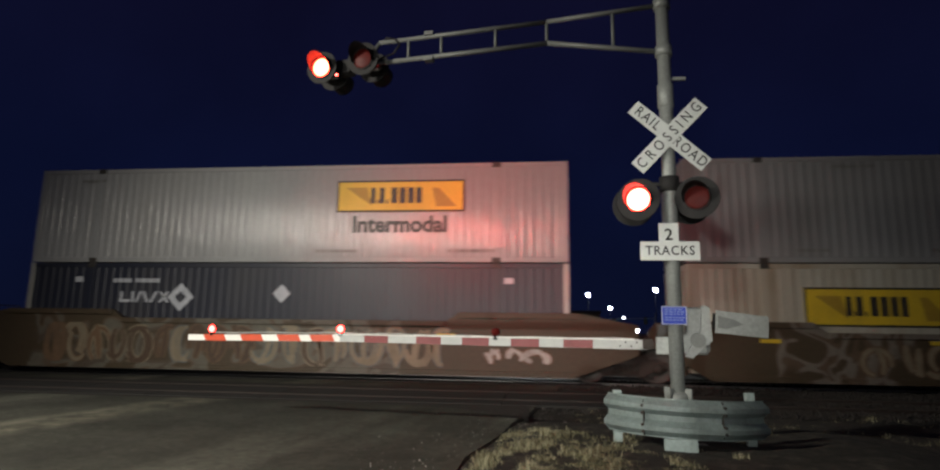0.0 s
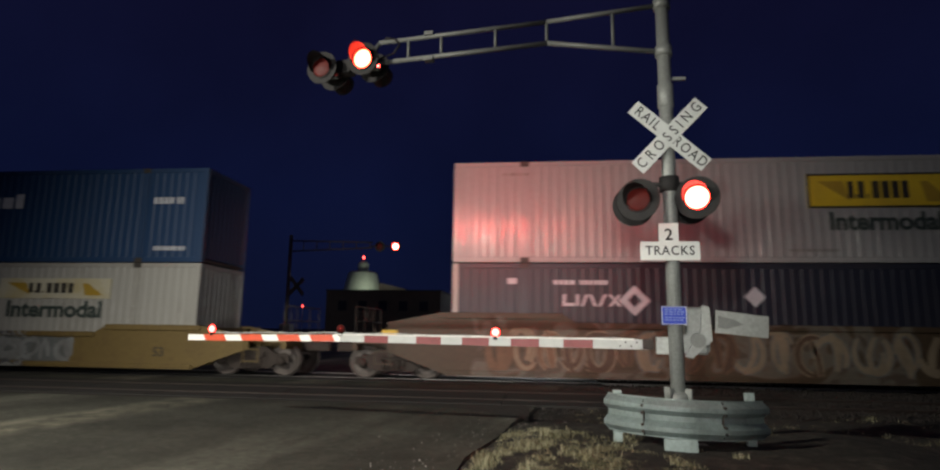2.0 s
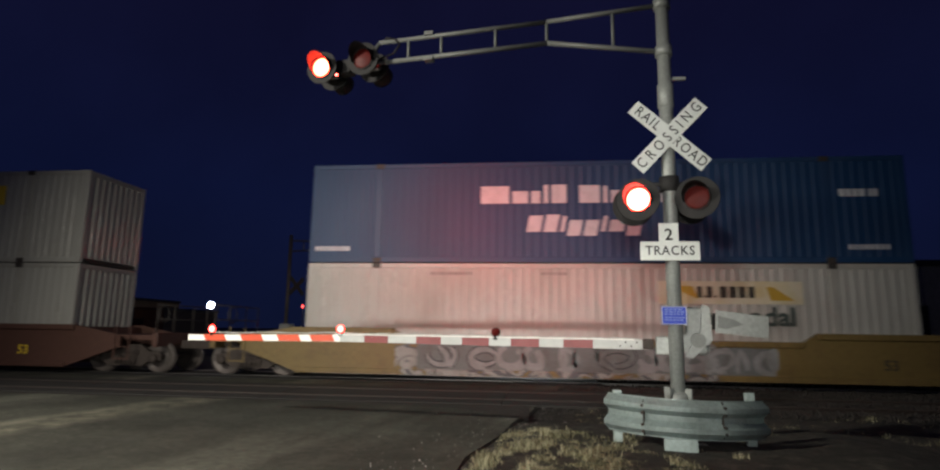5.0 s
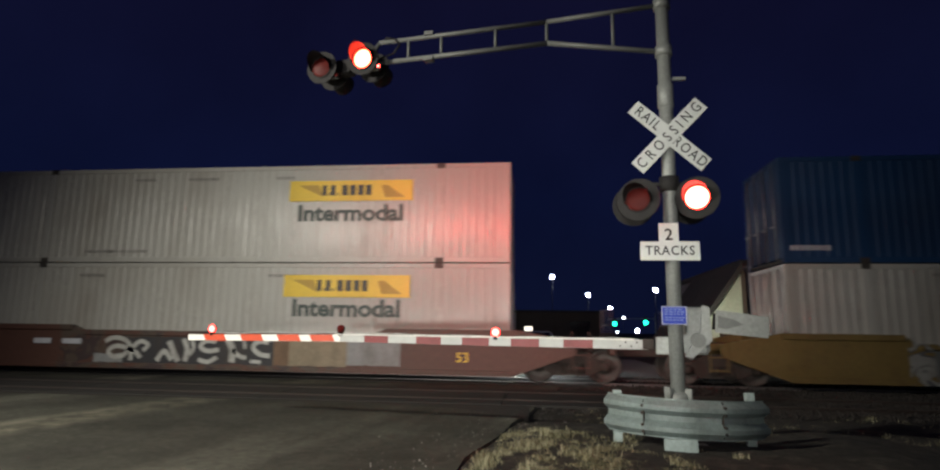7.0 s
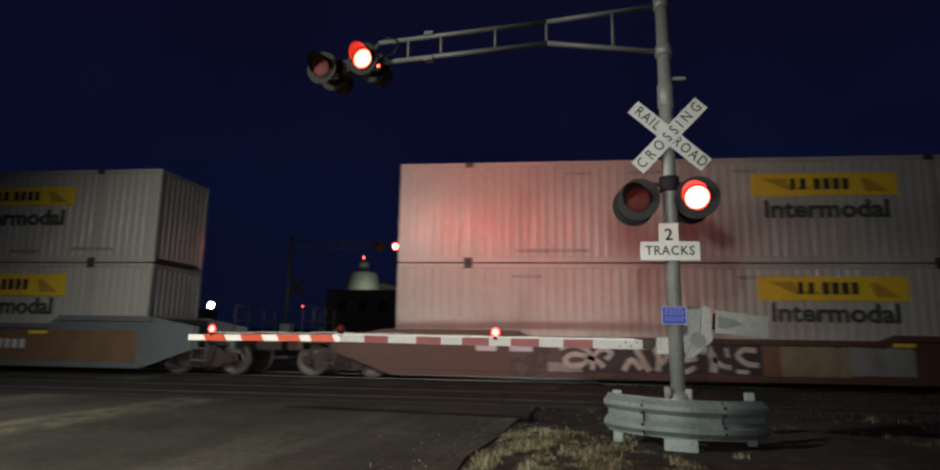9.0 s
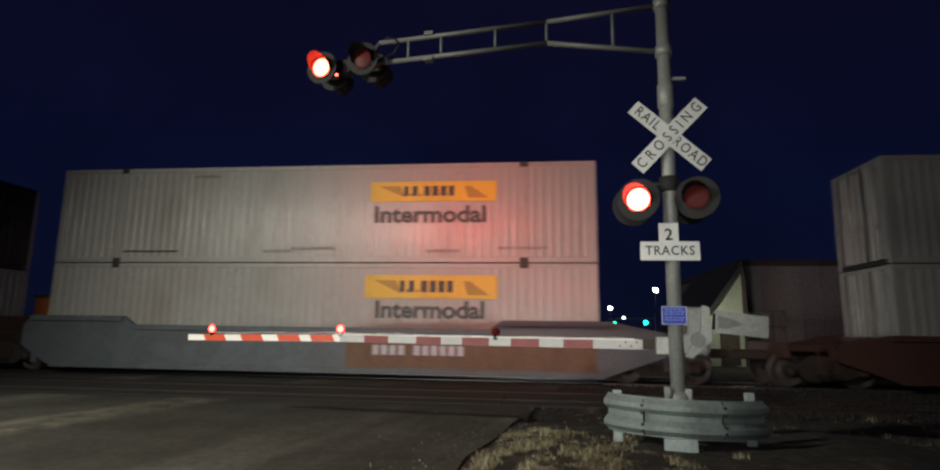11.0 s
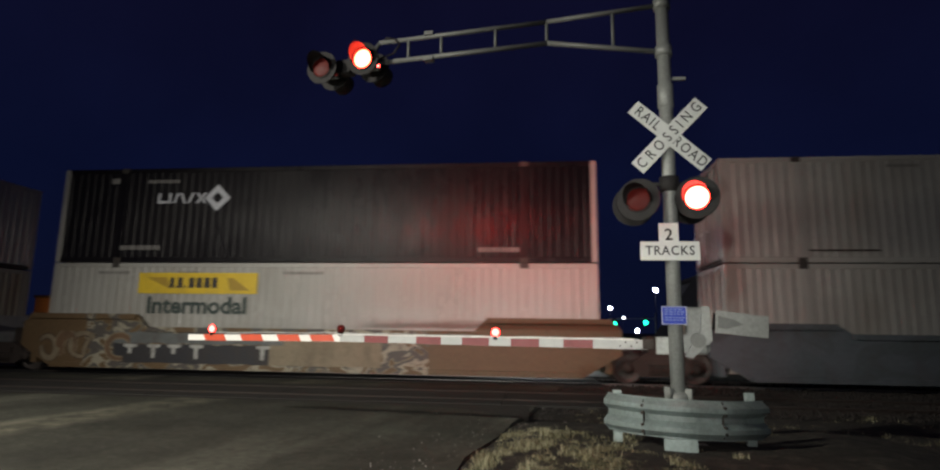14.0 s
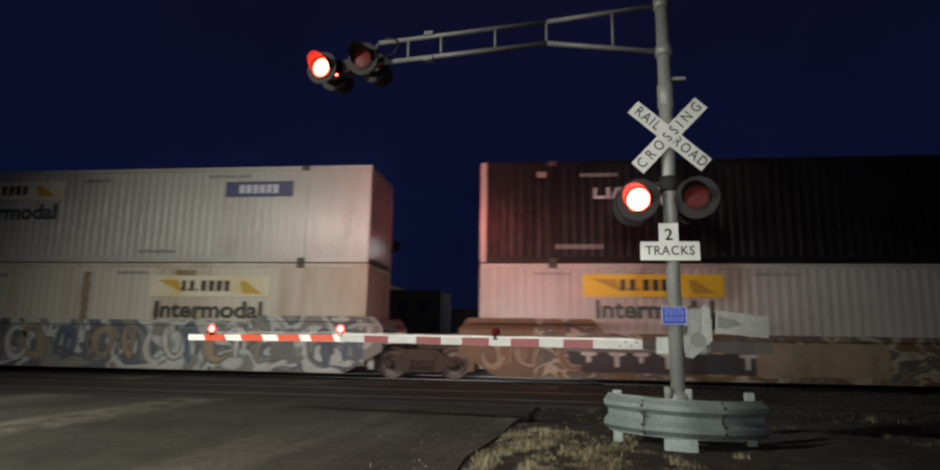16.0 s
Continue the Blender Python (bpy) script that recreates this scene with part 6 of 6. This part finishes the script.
def gable_house():
    b = empty("gabled_annex", pose(0, 0, 0))
    tagged(b, "small gabled annex with a lit pale green end wall", "building")
    part("end_wall", prism([(6.9, -0.1), (9.42, -0.1), (9.42, 4.16), (6.9, 0.62)], 28.0, 28.2), M_PALE_WALL, b)
    part("roof", prism([(6.55, 0.30), (6.40, 0.45), (9.42, 4.70), (9.42, 4.34)], 27.7, 36.0), M_ROOF, b)
    part("side_wall", box((9.42, 28.0, -0.1), (9.62, 36.0, 4.3)), M_FAR_WALL, b)
    part("door", box((8.35, 27.93, 0.0), (9.2, 28.0, 1.9), 0.01), M_FAR_WALL, b)
    # Fixture added to account for the bright end wall.
    lamp = part("wall_lamp", box((8.5, 27.72, 2.25), (8.8, 27.99, 2.4), 0.02), M_HOOD, b)
    part("added_lamp_glass", box((8.54, 27.75, 2.20), (8.76, 27.95, 2.25)), M_LAMP_DIM, lamp)


gable_house()
# Unseen light added in front of the annex to brighten its end wall.
added_wall_light = bpy.data.lights.new("added_wall_light", "POINT")
added_wall_light.energy, added_wall_light.color, added_wall_light.shadow_soft_size = 55.0, (0.92, 1.0, 0.78), 0.1
new("added_wall_light", added_wall_light).location = (8.7, 26.2, 2.2)

shed("shop_row", "row of low brown shops with a few lit windows", -11.5, 8.6, 80.0, 92.0, 4.0, M_FAR_WALL, [(-9.5, 0.6, 3, 2.2), (-5.5, 0.6, 2.5, 2.2), (4.6, 0.6, 2.6, 2.2)], [(-1.5, 1.2, 1.1, 0.9)])
shed("pale_shed", "pale low metal shed behind the tracks", -4.4, -2.6, 78.0, 79.5, 3.9, M_FAR_GREY)
shed("brick_building", "tan brick building under orange lamp light", -56.0, -46.4, 60.0, 72.0, 4.4, M_TAN_WALL, [(-50.5, 0.5, 2.0, 2.0)])
shed("dark_store", "dark flat-roofed store beside a brick building", -46.2, -41.0, 61.0, 72.0, 3.2, M_FAR_WALL, [(-45.0, 0.6, 1.5, 1.6)])
sod = empty("wall_lamp", pose(-52.4, 59.6, 2.95))
tagged(sod, "small orange sodium wall lamp", "lamp")
part("bracket", box((-0.05, 0.0, -0.05), (0.05, 0.42, 0.05), 0.01), M_HOOD, sod)
part("glass", blob(bmesh.new(), (0, -0.05, 0), 0.16, 10), M_LAMP_WARM, sod)
sod_light = bpy.data.lights.new("sodium_light", "POINT")
sod_light.energy, sod_light.color, sod_light.shadow_soft_size = 110.0, (1.0, 0.45, 0.12), 0.15
new("sodium_light", sod_light).location = (-51.6, 57.2, 3.2)

shed("mill_block", "dark mill block, a silhouette against the dusk", -40.5, -18.0, 110.0, 124.0, 8.7, M_FAR_WALL, [(-38 + 4 * i, 5.0, 1.6, 1.8) for i in range(5)])


def domed_tank():
    b = empty("domed_tank", pose(-38.2, 126.0, 0))
    tagged(b, "pale round tank on a mill roof with a red beacon", "tank")
    part("drum", lathe([(4.3, 0.0), (4.2, 9.4), (4.0, 10.6), (3.3, 13.6), (3.0, 14.0), (0.01, 14.2)], 20, "z"), M_PALE_WALL, b)
    part("cupola", lathe([(1.2, 14.0), (1.25, 15.6), (0.9, 16.3), (0.01, 16.6)], 14, "z"), M_PALE_WALL, b)
    part("beacon_mast", tube((0, 0, 16.5), (0, 0, 17.1), 0.06, 6), M_GALV, b)
    part("beacon", blob(bmesh.new(), (0, 0, 17.3), 0.32, 10), M_LAMP_RED, b, "glowing red beacon")
    part("ramp", prism([(4.0, 9.0), (10.0, 9.0), (10.0, 10.3), (4.0, 11.6)], -1.0, 1.0), M_FAR_WALL, b)


domed_tank()
# Unseen light added over the mill roof to brighten the tank.
tank_light = bpy.data.lights.new("unseen_light", "POINT")
tank_light.energy, tank_light.color, tank_light.shadow_soft_size = 700.0, (0.9, 1.0, 0.85), 0.2
new("unseen_light", tank_light).location = (-33.5, 117.0, 9.7)
rb = empty("beacon_post", pose(-28.74, 70, 0))
tagged(rb, "thin post with a small red beacon", "beacon")
part("post", tube((0, 0, -0.1), (0, 0, 4.0), 0.05, 8), M_GALV, rb)
part("beacon", blob(bmesh.new(), (0, 0, 4.12), 0.14, 8), M_LAMP_RED, rb)


def waiting_car():
    """A pale car waiting beyond the tracks, its headlamps on, facing the crossing."""
    car = empty("car", pose(-0.2, 24.6, 0, 0, 0, 4))
    tagged(car, "white saloon car waiting with its headlamps lit", "car")
    side = [(-2.2, 0.30), (-2.25, 0.62), (-2.1, 0.80), (-1.2, 0.92), (-0.5, 1.38), (0.9, 1.42), (1.7, 0.98), (2.25, 0.92), (2.3, 0.4), (2.2, 0.28)]
    bm = bmesh.new()
    add_prism(bm, side, -0.86, 0.86)
    bmesh.ops.bevel(bm, geom=list(bm.edges), offset=0.06, segments=2, affect="EDGES")
    part("body", bm, M_CAR_WHITE, car, at=pose(0, 0, 0, 0, 0, 90))
    part("windscreen", prism([(-1.12, 0.955), (-0.52, 1.345), (-0.50, 1.36), (-1.16, 0.965)], -0.74, 0.74), M_GLASS_DARK, car, at=pose(0, -0.03, 0.012, 0, 0, 90))
    for sx in (-0.62, 0.62):
        part("headlamp", lathe([(0.001, -0.04), (0.08, -0.03), (0.10, 0.0)], 14), M_HEAD, car, "lit white headlamp", at=pose(sx, -2.26, 0.60))
        for sy in (-1.35, 1.4):
            w = part("wheel", lathe([(0.30, -0.1), (0.33, -0.08), (0.33, 0.08), (0.30, 0.1)], 20), M_TYRE, car, at=pose(sx * 1.3, sy, 0.33, 0, 0, 90))
            part("rim", lathe([(0.001, -0.07), (0.2, -0.09), (0.29, -0.1), (0.29, 0.1), (0.2, 0.09), (0.001, 0.07)], 16), M_GALV, w)
    part("bumper", box((-0.84, -2.32, 0.28), (0.84, -2.18, 0.48), 0.04), M_HOOD, car)


waiting_car()
for sx in (-0.62, 0.62):
    hl = bpy.data.lights.new("headlight", "SPOT")
    hl.energy, hl.spot_size, hl.spot_blend, hl.shadow_soft_size, hl.color = 110.0, radians(120), 0.5, 0.06, (0.93, 1.0, 0.97)
    new("headlight", hl).matrix_world = look((-0.2 + sx, 22.2, 0.60), (0.9 + sx, 20.6, -0.55))


# ---- movement ----
LEFT_LATE = {11: -0.07}
LATE = {5: 0.05, 10: -0.05, 13: 0.08}
PERIOD, LEFT_FROM, LEFT_FOR = 1.186, -0.056, 0.67


def flash_rows(phase, apart):
    """Rows that turn a lens by half a turn: its lit face out while its side is on."""
    spans = []
    for k in range(-1, 16):
        left = LEFT_FROM + PERIOD * k + LEFT_LATE.get(k, 0.0)
        after = LEFT_FROM + PERIOD * (k + 1) + LEFT_LATE.get(k + 1, 0.0)
        right = LEFT_FROM + PERIOD * k + LEFT_FOR + LATE.get(k, 0.0)
        spans.append((left, right) if phase == 0 else (right, after))
    keys = {}
    for a, b in spans:
        for t0, base, early in ((a, 180, 1 if apart else 3), (b, 360, 2 if apart else 0)):
            f0 = round(t0 * FPS) - early
            if f0 < 0:
                keys[0] = base + 180
                continue
            for i, turn in enumerate((0, 6, 93, 180) if base == 180 else (0, 85, 170, 180)):
                keys[f0 + i] = base + turn
    last = round(CLIP * FPS)
    fs = sorted(keys)
    rows = []
    if 0 not in keys:
        before = [f for f in fs if f < 0]
        rows.append((0.0, pose(0, 0, 0, 0, 0, keys[before[-1]] if before else 0)))
    for f in fs:
        if 0 <= f <= last:
            rows.append((f / FPS, pose(0, 0, 0, 0, 0, keys[f])))
    if last not in keys:
        upto = [f for f in fs if f < last]
        rows.append((CLIP, pose(0, 0, 0, 0, 0, keys[upto[-1]])))
    return rows


def motions():
    for thing, x, y, z in MOVING:
        walk(thing, [(float(t), pose(x + travelled(t), y, z)) for t in range(0, int(CLIP) + 1)])
    for wheel, lx, start in WHEELS:
        walk(wheel, [(f / FPS, pose(lx, 0, 0.485, 0, math.degrees(travelled(f / FPS) / 0.455), 0)) for f in range(0, round(CLIP * FPS) + 1, 2)])
    for lens in GREEN:
        at = lens.matrix_basis.translation.copy()
        walk(lens, [(0.0, pose(*at, 0, 0, 180)), (3.06, pose(*at, 0, 0, 180)), (3.10, pose(*at, 0, 0, 100)), (3.14, pose(*at, 0, 0, 20)), (3.18, pose(*at)), (CLIP, pose(*at))])
    for lens, phase, apart in FLASHERS:
        walk(lens, flash_rows(phase, apart))


motions()
